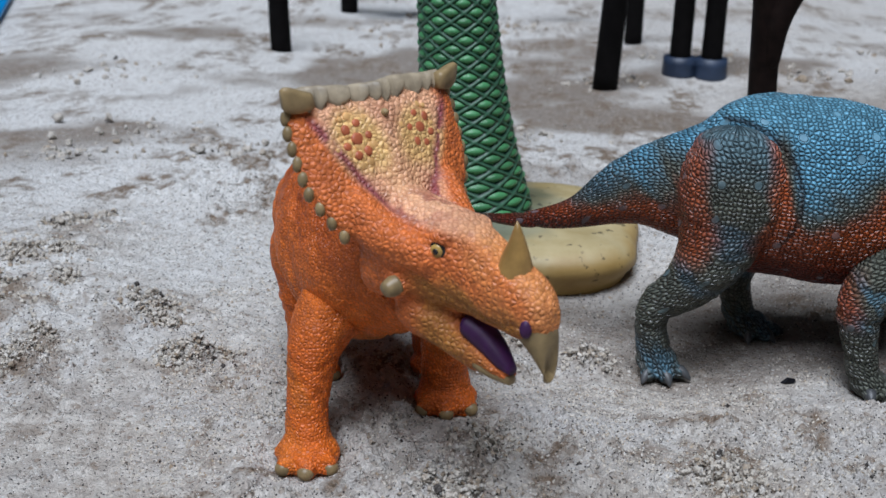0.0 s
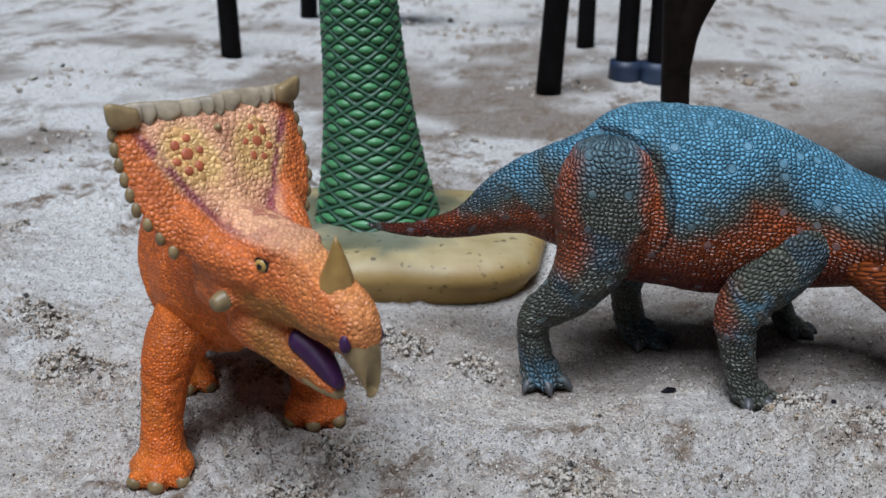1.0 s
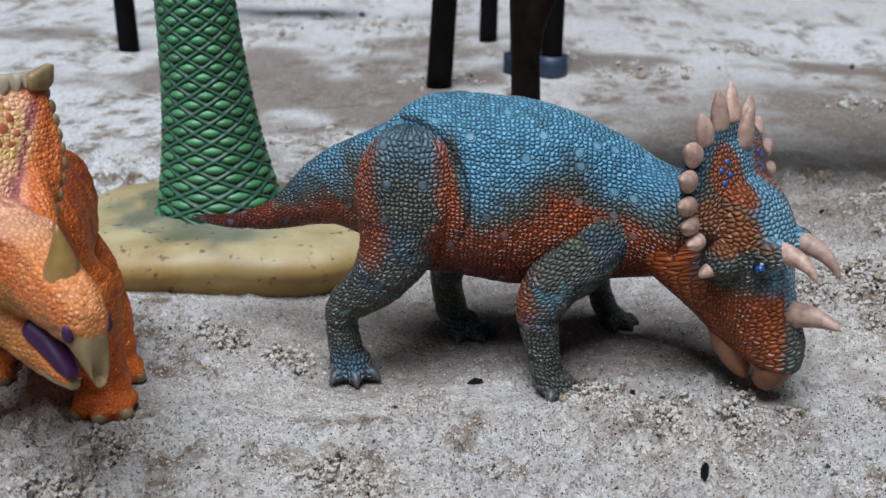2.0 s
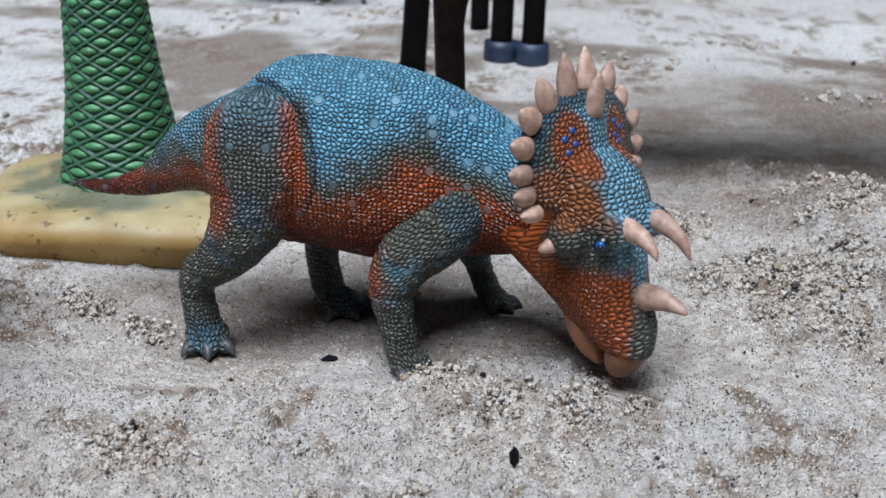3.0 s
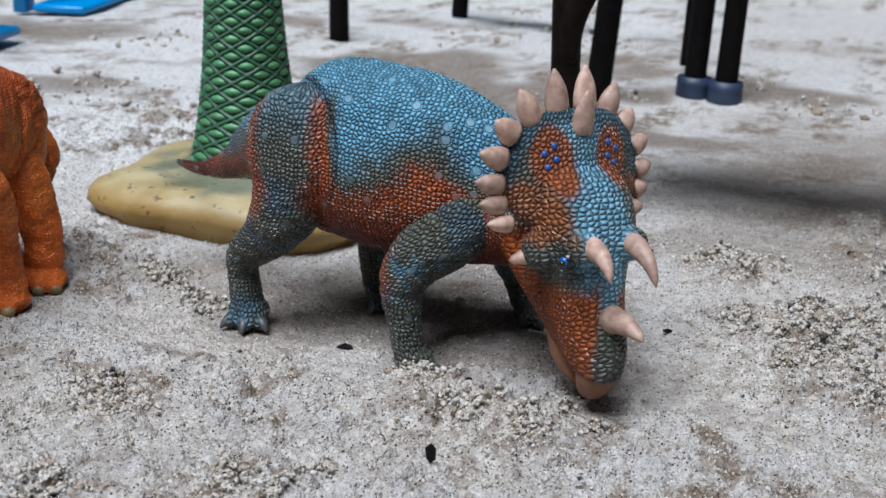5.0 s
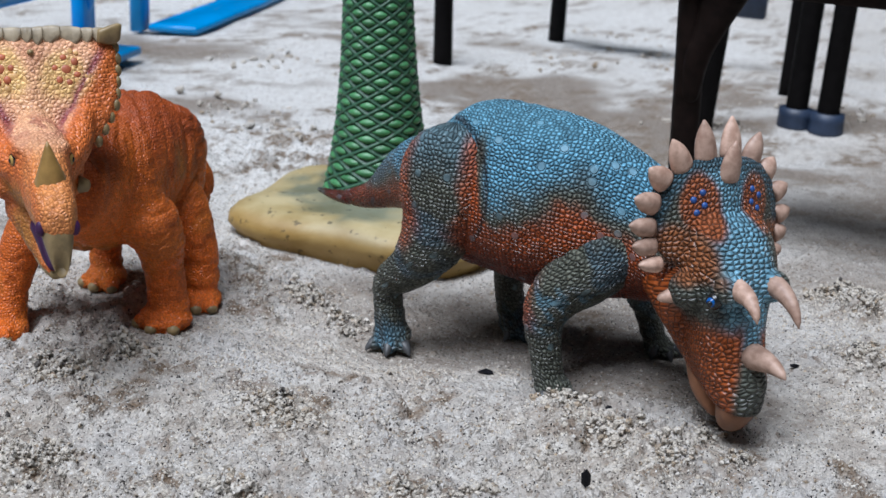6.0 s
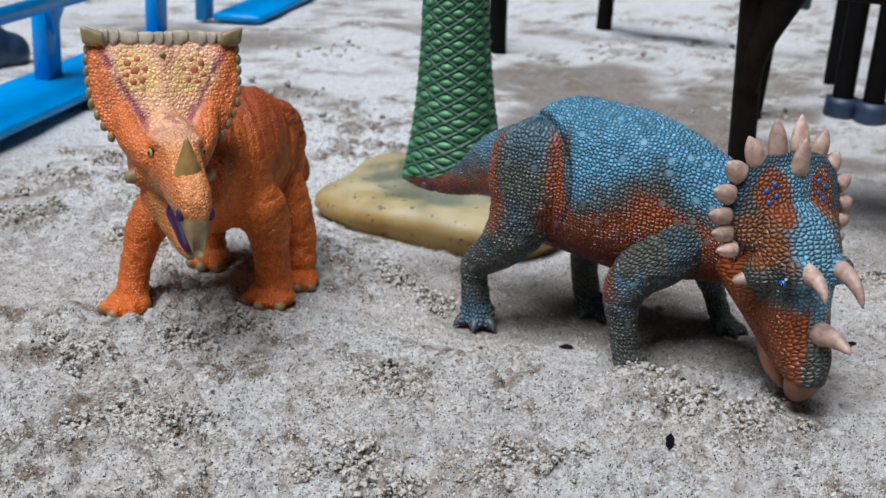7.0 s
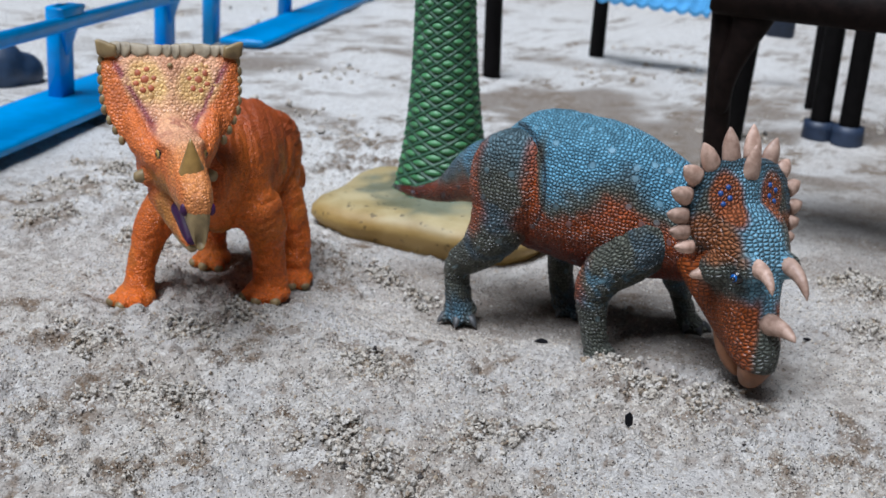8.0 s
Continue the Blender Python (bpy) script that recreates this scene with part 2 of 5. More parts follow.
def skinned(centres, sides, ups, n=24, power=2.0, flat=None):
    """A closed tube: rings round centres, spanned by the vectors sides and ups."""
    a = np.linspace(0, 2 * math.pi, n, endpoint=False)
    c, s = np.cos(a), np.sin(a)
    c, s = np.sign(c) * np.abs(c) ** (2 / power), np.sign(s) * np.abs(s) ** (2 / power)
    rings = centres[:, None, :] + sides[:, None, :] * c[None, :, None] + ups[:, None, :] * s[None, :, None]
    m = len(centres)
    verts = [*rings.reshape(-1, 3), centres[0], centres[-1]]
    faces = []
    for i in range(m - 1):
        for j in range(n):
            k = (j + 1) % n
            faces.append((i * n + j, i * n + k, (i + 1) * n + k, (i + 1) * n + j))
    for j in range(n):
        k = (j + 1) % n
        faces.append((m * n, k, j))
        faces.append((m * n + 1, (m - 1) * n + j, (m - 1) * n + k))
    return np.array(verts), faces


def tube(points, steps=6, n=20, squash=1.0, round_ends=True):
    """A rounded tube through rows of x, y, z, radius; squash flattens it across its upright side."""
    v = curve(points, steps)
    c, r = v[:, :3], np.maximum(v[:, 3], 1e-3)
    if round_ends:
        t0, t1 = c[0] - c[1], c[-1] - c[-2]
        t0, t1 = t0 / np.linalg.norm(t0), t1 / np.linalg.norm(t1)
        caps = [(math.sin(g), math.cos(g)) for g in (1.35, 0.95, 0.5)]
        c = np.vstack([[c[0] + t0 * r[0] * q for q, _ in caps], c, [c[-1] + t1 * r[-1] * q for q, _ in caps[::-1]]])
        r = np.r_[[r[0] * w for _, w in caps], r, [r[-1] * w for _, w in caps[::-1]]]
    d = np.gradient(c, axis=0)
    d /= np.linalg.norm(d, axis=1)[:, None]
    ref = np.array([0.0, 0, 1]) if abs(d[:, 2]).mean() < 0.8 else np.array([0.0, 1, 0])
    side = np.cross(d, ref)
    side /= np.linalg.norm(side, axis=1)[:, None]
    up = np.cross(side, d)
    return skinned(c, side * r[:, None] * squash, up * r[:, None], n)


def level_loft(points, steps=6, n=28, power=2.0):
    """A tube through rows of x, y, z, half width, half height, whose rings stand upright."""
    v = curve(points, steps)
    c, w, h = v[:, :3], np.maximum(v[:, 3], 1e-3), np.maximum(v[:, 4], 1e-3)
    d = np.gradient(c, axis=0)
    d[:, 2] *= 0.35
    d /= np.linalg.norm(d, axis=1)[:, None]
    side = np.cross(d, (0, 0, 1))
    side /= np.linalg.norm(side, axis=1)[:, None]
    up = np.cross(side, d)
    return skinned(c, side * w[:, None], up * h[:, None], n, power)


def ball(c, r, seg=14):
    """An ellipsoid."""
    r = (r, r, r) if np.isscalar(r) else r
    g = np.linspace(-1.45, 1.45, seg // 2 + 3)
    cs = np.array([(c[0], c[1], c[2] + r[2] * math.sin(a) * 1.007) for a in g])
    sd = np.array([(r[0] * math.cos(a), 0, 0) for a in g])
    up = np.array([(0, r[1] * math.cos(a), 0) for a in g])
    return skinned(cs, sd, up, seg)


def join(*shapes):
    verts, faces, at = [], [], 0
    for v, f in shapes:
        verts.append(v)
        faces += [tuple(i + at for i in q) for q in f]
        at += len(v)
    return np.vstack(verts), faces


def moved(shape, f):
    return np.array([f(p) for p in shape[0]]), shape[1]


def fused(shape, voxel, rounds=4):
    """Melts overlapping closed shapes into one even skin."""
    data = bpy.data.meshes.new("melt")
    data.from_pydata([tuple(p) for p in shape[0]], [], shape[1])
    ob = new("melt", data)
    m = ob.modifiers.new("melt", "REMESH")
    m.mode, m.voxel_size = "VOXEL", voxel
    s = ob.modifiers.new("relax", "SMOOTH")
    s.factor, s.iterations = 0.5, rounds
    made = bpy.data.meshes.new_from_object(ob.evaluated_get(bpy.context.evaluated_depsgraph_get()))
    n = len(made.vertices)
    co = np.empty(n * 3)
    made.vertices.foreach_get("co", co)
    faces = [tuple(p.vertices) for p in made.polygons]
    bpy.data.objects.remove(ob)
    bpy.data.meshes.remove(data)
    bpy.data.meshes.remove(made)
    return co.reshape(-1, 3), faces


def wrinkled(shape, amp, fine=1.6, long=0.5, seed=0):
    """Presses shallow folds into a skin along its normals."""
    v, faces = shape
    q = np.array([f if len(f) == 4 else (*f, f[-1]) for f in faces])
    a, b, c = v[q[:, 0]], v[q[:, 1]], v[q[:, 2]]
    fn = np.cross(b - a, c - a)
    n = np.zeros_like(v)
    for k in range(4):
        np.add.at(n, q[:, k], fn)
    n /= np.linalg.norm(n, axis=1)[:, None] + 1e-12
    w = fbm((v[:, 0] + v[:, 1]) * fine, v[:, 2] * long + (v[:, 0] - v[:, 1]) * 0.35 * fine, 4, seed, 0.6)
    fold = 1 - np.abs(2 * w - 1) * 2.2
    return v - n * (amp * np.maximum(fold, 0) ** 2)[:, None], faces


def wrapped(v):
    """Lays a skin out flat round its long side: way along and way round, in metres, the seam on the far side."""
    size = np.ptp(v, axis=0)
    k = 0 if size[0] > 1.25 * max(size[1], size[2]) else 1 if size[1] > 1.25 * max(size[0], size[2]) else 2
    along = v[:, k]
    others = [q for q in range(3) if q != k]
    edges = np.linspace(along.min(), along.max() + 1e-6, 15)
    slot = np.digitize(along, edges) - 1
    mid = (edges[:-1] + edges[1:]) / 2
    have = [q for q in range(14) if (slot == q).any()]
    centre = np.array([[np.ptp(v[slot == q][:, o]) / 2 + v[slot == q][:, o].min() for o in others] for q in have])
    a, b = (np.interp(along, mid[have], centre[:, q]) for q in (0, 1))
    da, db = v[:, others[0]] - a, v[:, others[1]] - b
    reach = np.interp(along, mid[have], [np.hypot(da[slot == q], db[slot == q]).mean() for q in have])
    turn = np.arctan2(db, -da) if k == 0 else np.arctan2(da, -db) if k == 2 else np.arctan2(db, da)
    return np.stack([along, turn * reach, 0 * along], -1) * CM


def mesh_of(name, shape, material, origin=(0, 0, 0), paint=None, shade=True, lay=wrapped):
    verts, faces = shape
    data = bpy.data.meshes.new(name)
    local = (np.asarray(verts, float) - np.asarray(origin, float)) * CM
    data.from_pydata([tuple(p) for p in local], [], faces)
    data.update()
    if shade:
        data.polygons.foreach_set("use_smooth", np.ones(len(faces), bool))
    if paint is not None:
        col = data.color_attributes.new("Col", "FLOAT_COLOR", "POINT")
        rgb = np.asarray(paint(np.asarray(verts, float)), float)
        col.data.foreach_set("color", np.hstack([np.clip(rgb, 0, 1), np.ones((len(rgb), 1))]).ravel())
        chart = data.attributes.new("Map", "FLOAT_VECTOR", "POINT")
        chart.data.foreach_set("vector", lay(np.asarray(verts, float)).astype(np.float32).ravel())
    data.materials.append(material)
    return data


def part(name, shape, material, parent, label="", paint=None, shade=True, lay=wrapped):
    """A part of a thing, given in place; its mesh hangs under the parent."""
    at = np.array(parent.matrix_world.translation) / CM if parent.parent is None else np.array(parent.parent.location) / CM
    ob = new(name, mesh_of(name, shape, material, at, paint, shade, lay))
    ob.parent = parent
    return tagged(ob, label)


def thing(name, label, category, at, group="", kind=""):
    ob = new(name)
    ob.empty_display_size = 0.01
    ob.location = Vector(at) * CM
    bpy.context.view_layer.update()
    return tagged(ob, label, category, group, kind)


def single(name, shape, material, label, category, at, group="", kind="", paint=None, shade=True):
    ob = new(name, mesh_of(name, shape, material, at, paint, shade))
    ob.location = Vector(at) * CM
    return tagged(ob, label, category, group, kind)


def cone(base, tip, r, bend=(0, 0, 0), n=12, blunt=0.12, squash=1.0, taper=0.75):
    """A horn from base to tip, bent by a vector at its middle."""
    b, t, k = np.array(base, float), np.array(tip, float), np.array(bend, float)
    u = np.linspace(0, 1, 9)[:, None]
    c = b + (t - b) * u + k * (4 * u * (1 - u))
    rr = r * ((1 - u[:, 0]) ** taper * (1 - blunt) + blunt)
    rr[-1] *= 0.45
    d = np.gradient(c, axis=0)
    d /= np.linalg.norm(d, axis=1)[:, None]
    ref = np.array([0.31, 0.17, 0.93]) if abs(d[:, 2]).mean() < 0.85 else np.array([0.1, 0.99, 0.05])
    s = np.cross(d, ref)
    s /= np.linalg.norm(s, axis=1)[:, None]
    return skinned(c, s * rr[:, None], np.cross(s, d) * rr[:, None] * squash, n)


def petal(base, tip, width, thick, face):
    """A thick pointed spike with a belly, flat side towards face."""
    b, t, f = np.array(base, float), np.array(tip, float), np.array(face, float)
    u = np.linspace(0, 1, 10)
    c = b + (t - b) * u[:, None]
    w = width * np.array([1.0, 1.03, 1.03, 1.0, 0.95, 0.87, 0.75, 0.58, 0.36, 0.1])
    h = thick * np.array([0.9, 1, 1, 1, 0.98, 0.92, 0.8, 0.62, 0.4, 0.12])
    d = (t - b) / np.linalg.norm(t - b)
    s = np.cross(d, f)
    s /= np.linalg.norm(s)
    up = np.cross(s, d)
    return skinned(c, s[None] * w[:, None], up[None] * h[:, None], 16, 1.75)


def box(c, size, axis=(1, 0), bevel=0.06):
    """A bevelled box, its first side along axis."""
    ax = np.array([axis[0], axis[1], 0.0]) / math.hypot(*axis)
    ay = np.array([-ax[1], ax[0], 0.0])
    hx, hy, hz = (s / 2 for s in size)
    b = min(bevel, 0.45 * min(hx, hy, hz))
    rings = []
    for z, k in ((-hz, b), (-hz + b, 0), (hz - b, 0), (hz, b)):
        x, y = hx - k, hy - k
        q = b * 0.8
        for px, py in ((x - q, -y), (x, -y + q), (x, y - q), (x - q, y), (-x + q, y), (-x, y - q), (-x, -y + q), (-x + q, -y)):
            rings.append(np.array(c) + ax * px + ay * py + np.array([0, 0, z]))
    faces = [tuple(range(7, -1, -1)), tuple(range(24, 32))]
    for i in range(3):
        for j in range(8):
            k = (j + 1) % 8
            faces.append((i * 8 + j, i * 8 + k, i * 8 + 8 + k, i * 8 + 8 + j))
    return np.array(rings), faces


# ---- sand ----
def low_ground(x, y):
    """The lie of the sand without its crumbs."""
    g = lambda cx, cy, sx, sy: np.exp(-0.5 * (((x - cx) / sx) ** 2 + ((y - cy) / sy) ** 2))
    h = -0.85 * g(5.6, 31.2, 5.2, 3.8) + 0.25 * g(-1.5, 24, 3.5, 3.0) + 0.55 * g(21, 38, 5, 6) + 0.2 * g(3.5, 22.5, 4, 3)
    h = h - 0.25 * g(1, 17, 6, 4) - 0.25 * g(0.5, 39.5, 6, 5)
    far = smooth(y, 46, 75)
    h = h + far * (1.6 * (fbm(x * 0.055, y * 0.055, 3, 5) - 0.5)) * (1 + 2 * smooth(y, 110, 400)) + 0.2 * far
    ridge = np.exp(-0.5 * ((y - 60 - 0.08 * (x - 20)) / 7.0) ** 2) * smooth(x, 15, 30)
    return h + 0.7 * ridge


# crumbled spots: x, y, radius, height
PATCHES = ((12.5, 27.2, 0.7, 0.8), (13.8, 25.9, 1.0, 0.5), (15.6, 26.0, 1.2, 0.35), (4.15, 30.6, 0.6, 0.7), (2.06, 31.7, 0.5, 0.4), (24.3, 39.6, 1.5, 3.4), (24.6, 36.6, 1.5, 4.4), (23.6, 33.6, 1.3, 2.6),
           (21.5, 32.4, 1.3, 0.9), (19.6, 33.0, 1.1, 0.7), (19.1, 37.5, 0.9, 0.6), (18.3, 38.3, 0.7, 0.4), (22.5, 30.8, 1.5, 0.5), (20.9, 33.9, 0.8, 0.6), (1.5, 18.0, 0.9, 0.5), (-1.6, 20.4, 0.7, 0.5), (2.8, 18.0, 0.7, 0.4),
           (0.5, 22.0, 0.9, 0.5), (1.0, 23.9, 0.6, 0.3), (6.6, 22.9, 0.8, 0.3), (7.9, 18.8, 1.1, 0.4), (-13.0, 32.0, 2.2, 0.5), (-11.3, 28.2, 1.6, 0.4), (-13.5, 36.2, 1.8, 0.6), (-8.3, 31.5, 1.2, 0.7), (-6.5, 28.3, 0.7, 0.3),
           (-12.6, 39.1, 1.2, 0.5), (11.0, 20.5, 1.0, 0.3), (10.2, 17.3, 1.2, 0.3))


# where feet and the palm base press into the sand: x, y, height, radius
FOOTPRINTS = ((6.2, 30.0, -0.86, 1.2), (11.8, 28.9, -0.72, 1.2), (9.2, 32.6, -0.72, 1.1), (13.8, 32.7, -0.28, 1.0), (-2.9, 23.4, -0.1, 1.1), (0.25, 26.7, -0.28, 1.1), (-3.3, 28.4, -0.25, 1.1),
              (0.0, 28.9, -0.4, 1.1), (0.3, 36.0, -0.45, 2.6), (4.2, 36.3, -0.45, 2.6), (-2.8, 38.0, -0.45, 2.5), (17.1, 26.9, 0.1, 0.9))


def lumps(x, y, size, seed, keep):
    """Rounded crumbs, one to a cell at most; keep is the share of cells that hold one."""
    u, v = x / size, y / size
    iu, iv = np.floor(u), np.floor(v)
    best = np.zeros_like(u)
    for du in (-1, 0, 1):
        for dv in (-1, 0, 1):
            cu, cv = iu + du, iv + dv
            px, py = cu + hash2(cu, cv, seed), cv + hash2(cu, cv, seed + 1)
            r = (0.25 + 0.5 * hash2(cu, cv, seed + 2)) * (hash2(cu, cv, seed + 3) < keep)
            d2 = (u - px) ** 2 + (v - py) ** 2
            best = np.maximum(best, np.sqrt(np.maximum(r * r - d2, 0)))
    return best * size


def sand_height(x, y):
    h = low_ground(x, y)
    out = np.maximum(np.maximum(np.maximum(-9 - x, x - 26), np.maximum(13 - y, y - 46)), 0)
    cell = 0.07 + 0.042 * out
    keep = lambda size: smooth(size / cell, 1.5, 4.0)
    h = h + 0.25 * (fbm(x * 0.22, y * 0.22, 3, 11) - 0.5) + 0.5 * smooth(y, 44, 60) * keep(1.2) * np.maximum(fbm(x * 0.45, y * 0.45, 4, 12, 0.6) - 0.5, 0)
    patch = 0.8 * smooth(fbm(x * 0.16 + 3.1, y * 0.16, 3, 23), 0.40, 0.62)
    for cx, cy, r, a in PATCHES:
        d = np.exp(-0.5 * (((x - cx) ** 2 + (y - cy) ** 2) / r**2))
        h = h + 0.35 * a * d
        patch = np.maximum(patch, 1.5 * d * smooth(fbm(x * 0.9, y * 0.9, 2, 77), 0.25, 0.5))
    patch = np.minimum(patch, 1.2)
    wx, wy = x + 0.25 * (fbm(x * 2.5, y * 2.5, 2, 61) - 0.5), y + 0.25 * (fbm(x * 2.5, y * 2.5, 2, 62) - 0.5)
    clod = fbm(x * 1.3, y * 1.3, 4, 31, 0.62)
    h = h + keep(0.7) * patch * (0.7 * np.maximum(clod - 0.45, 0) - 0.35 * np.maximum(0.42 - clod, 0))
    h = h + patch * (0.65 * keep(0.62) * lumps(wx, wy, 0.62, 5, 0.5) + 0.8 * keep(0.36) * lumps(wx, wy, 0.36, 9, 0.6))
    h = h + keep(0.22) * (0.3 + 0.7 * patch) * 0.9 * lumps(x, y, 0.22, 13, 0.4)
    h = h + keep(0.4) * 0.35 * np.maximum(fbm(x * 2.3, y * 2.3, 3, 41) - 0.56, 0)
    h = h + keep(0.2) * 0.1 * (fbm(x * 4.5, y * 4.5, 3, 51, 0.7) - 0.5)
    for fx, fy, fz, r in FOOTPRINTS:
        w = np.exp(-((((x - fx) ** 2 + (y - fy) ** 2) / r**2) ** 2))
        h = h * (1 - w) + np.minimum(h, fz) * w
    return h


def spaced(lo, hi, step, end, grow=1.09):
    mid = np.arange(lo, hi + step / 2, step)
    out, d, up = [], step, hi
    while up < end:
        d *= grow
        up += d
        out.append(up)
    back, d, down = [], step, lo
    while down > -end:
        d *= grow
        down -= d
        back.append(down)
    return np.r_[back[::-1], mid, out]


def damp_shade_at(x, y):
    """Shade painted on the sand, partly damp: under the blue toy and beyond it."""
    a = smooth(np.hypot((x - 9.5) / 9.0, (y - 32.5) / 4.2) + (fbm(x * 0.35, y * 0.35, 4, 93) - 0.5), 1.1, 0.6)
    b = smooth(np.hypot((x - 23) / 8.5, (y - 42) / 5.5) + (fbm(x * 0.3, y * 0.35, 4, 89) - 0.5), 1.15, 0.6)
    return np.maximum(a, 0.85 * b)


def build_ground():
    gx, gy = spaced(-9, 26, 0.07, 20000, 1.042), spaced(13, 46, 0.07, 20000, 1.042)
    X, Y = np.meshgrid(gx, gy)
    x, y = X.ravel(), Y.ravel()
    z = sand_height(x, y)
    nx, ny = len(gx), len(gy)
    i = np.arange(nx * ny).reshape(ny, nx)
    quads = np.stack([i[:-1, :-1], i[:-1, 1:], i[1:, 1:], i[1:, :-1]], -1).reshape(-1, 4)
    data = bpy.data.meshes.new("ground")
    data.vertices.add(len(x))
    data.vertices.foreach_set("co", (np.stack([x, y, z], -1) * CM).astype(np.float32).ravel())
    data.loops.add(quads.size)
    data.loops.foreach_set("vertex_index", quads.astype(np.int32).ravel())
    data.polygons.add(len(quads))
    data.polygons.foreach_set("loop_start", np.arange(0, quads.size, 4, dtype=np.int32))
    data.polygons.foreach_set("use_smooth", np.ones(len(quads), bool))
    data.update(calc_edges=True)
    col = data.color_attributes.new("Col", "FLOAT_COLOR", "POINT")
    # Far sand painted paler in place of the stronger light falling there.
    far_lit = smooth(y + 26 * (fbm(x * 0.06, y * 0.06, 3, 91) - 0.5) - 0.08 * (x + 5), 42, 72) * smooth(y, 24, 42)
    # Brown soil behind the toys, also carrying some of the platform's shade.
    soil_shade = smooth(fbm(x * 0.12 + 40, y * 0.16, 4, 95), 0.5, 0.66) * smooth(y, 42, 52) * smooth(y, 95, 70)
    soil_shade = np.maximum(soil_shade, smooth(x + 8 * (fbm(x * 0.15, y * 0.2, 3, 98) - 0.5), 12, 19) * smooth(y + 8 * (fbm(x * 0.2, y * 0.3, 3, 97) - 0.5), 38, 48) * smooth(y + 5 * (fbm(x * 0.2, y * 0.2, 2, 99) - 0.5), 66, 58) * (0.6 + 0.4 * smooth(fbm(x * 0.3, y * 0.4, 4, 96), 0.42, 0.62)))
    soil_shade = soil_shade * smooth(np.hypot(x - 10, y - 50), 55, 38)
    # Adds the shade painted round the blue toy and near the platform.
    soil_shade = np.maximum(soil_shade, 0.7 * damp_shade_at(x, y))
    far_lit = far_lit * (1 - soil_shade) * (0.55 + 0.45 * smooth(fbm(x * 0.021 + 5, y * 0.021, 3, 92), 0.42, 0.55))
    far_lit = np.maximum(far_lit, smooth(np.hypot(x + 30, y - 75) + 30 * (fbm(x * 0.05, y * 0.05, 3, 94) - 0.5), 60, 30))
    brown = smooth(fbm(x * 0.75, y * 0.75, 4, 33, 0.6), 0.5, 0.66) * smooth(fbm(x * 0.16 + 3.1, y * 0.16, 3, 23), 0.36, 0.56)
    for cx, cy, r, a in PATCHES:
        brown = np.maximum(brown, np.exp(-0.5 * (((x - cx) ** 2 + (y - cy) ** 2) / (1.1 * r) ** 2)) * smooth(fbm(x * 1.1, y * 1.1, 3, 78), 0.36, 0.56))
    col.data.foreach_set("color", np.stack([far_lit, soil_shade, brown, np.ones_like(far_lit)], -1).astype(np.float32).ravel())
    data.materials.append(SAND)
    return tagged(new("ground", data), "pale grey-beige damp sand, crumbly and uneven", "sand", kind="structure")


ground = build_ground()


def ground_at(x, y):
    return float(sand_height(np.array([x], float), np.array([y], float))[0])


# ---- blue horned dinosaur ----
BLUE, GREY_GREEN, RUST, SHADED_BELLY = (0.16, 0.38, 0.54), (0.118, 0.125, 0.098), (0.39, 0.08, 0.016), (0.14, 0.018, 0.007)
A_AX, U_AX = np.array([8.4, 31.4]), np.array([0.988, -0.154])


def speckle(p, scale, seed):
    return fbm(p[:, 0] * scale + 0.7 * p[:, 2] * scale, p[:, 1] * scale - 0.9 * p[:, 2] * scale, 3, seed)


def blue_body_paint(p):
    s = (p[:, :2] - A_AX) @ U_AX
    n = speckle(p, 0.8, 3) - 0.5
    line = 4.2 + 1.5 * np.exp(-(((s - 0.6) / 0.4) ** 2)) + 0.65 * np.exp(-(((s - 3.4) / 0.9) ** 2)) - 0.35 * np.exp(-(((s - 1.2) / 1.2) ** 2))
    tail = smooth(-s, 2.5, 4.5)
    line = line * (1 - tail) + tail * (2.1 + 0.3 * np.maximum(s + 8.6, 0))
    k = smooth(p[:, 2] + 1.3 * n, line - 0.35, line + 0.35)
    # Rust deepens to maroon lower down, with the belly's shade painted in.
    c = blend(blend(SHADED_BELLY, RUST, smooth(p[:, 2], 2.2, 3.7)), GREY_GREEN, k)
    c = blend(c, BLUE, smooth(p[:, 2] + 1.6 * n, line + 0.25, line + 1.3))
    # Sky sheen along the back, painted as a paler blue.
    c = blend(c, (0.21, 0.47, 0.63), 0.6 * smooth(p[:, 2] + n, 5.7, 6.8))
    c = blend(c, (0.075, 0.105, 0.125), 0.75 * tail * smooth(p[:, 2], line - 0.1, line + 0.4))
    # Moulded groove round the haunch: its shade painted on as a dark line.
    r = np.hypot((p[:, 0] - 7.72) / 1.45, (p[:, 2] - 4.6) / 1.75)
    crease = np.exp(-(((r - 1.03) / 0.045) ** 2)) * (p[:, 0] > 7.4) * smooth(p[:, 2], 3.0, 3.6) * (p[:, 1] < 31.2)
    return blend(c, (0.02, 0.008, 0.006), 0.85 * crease)


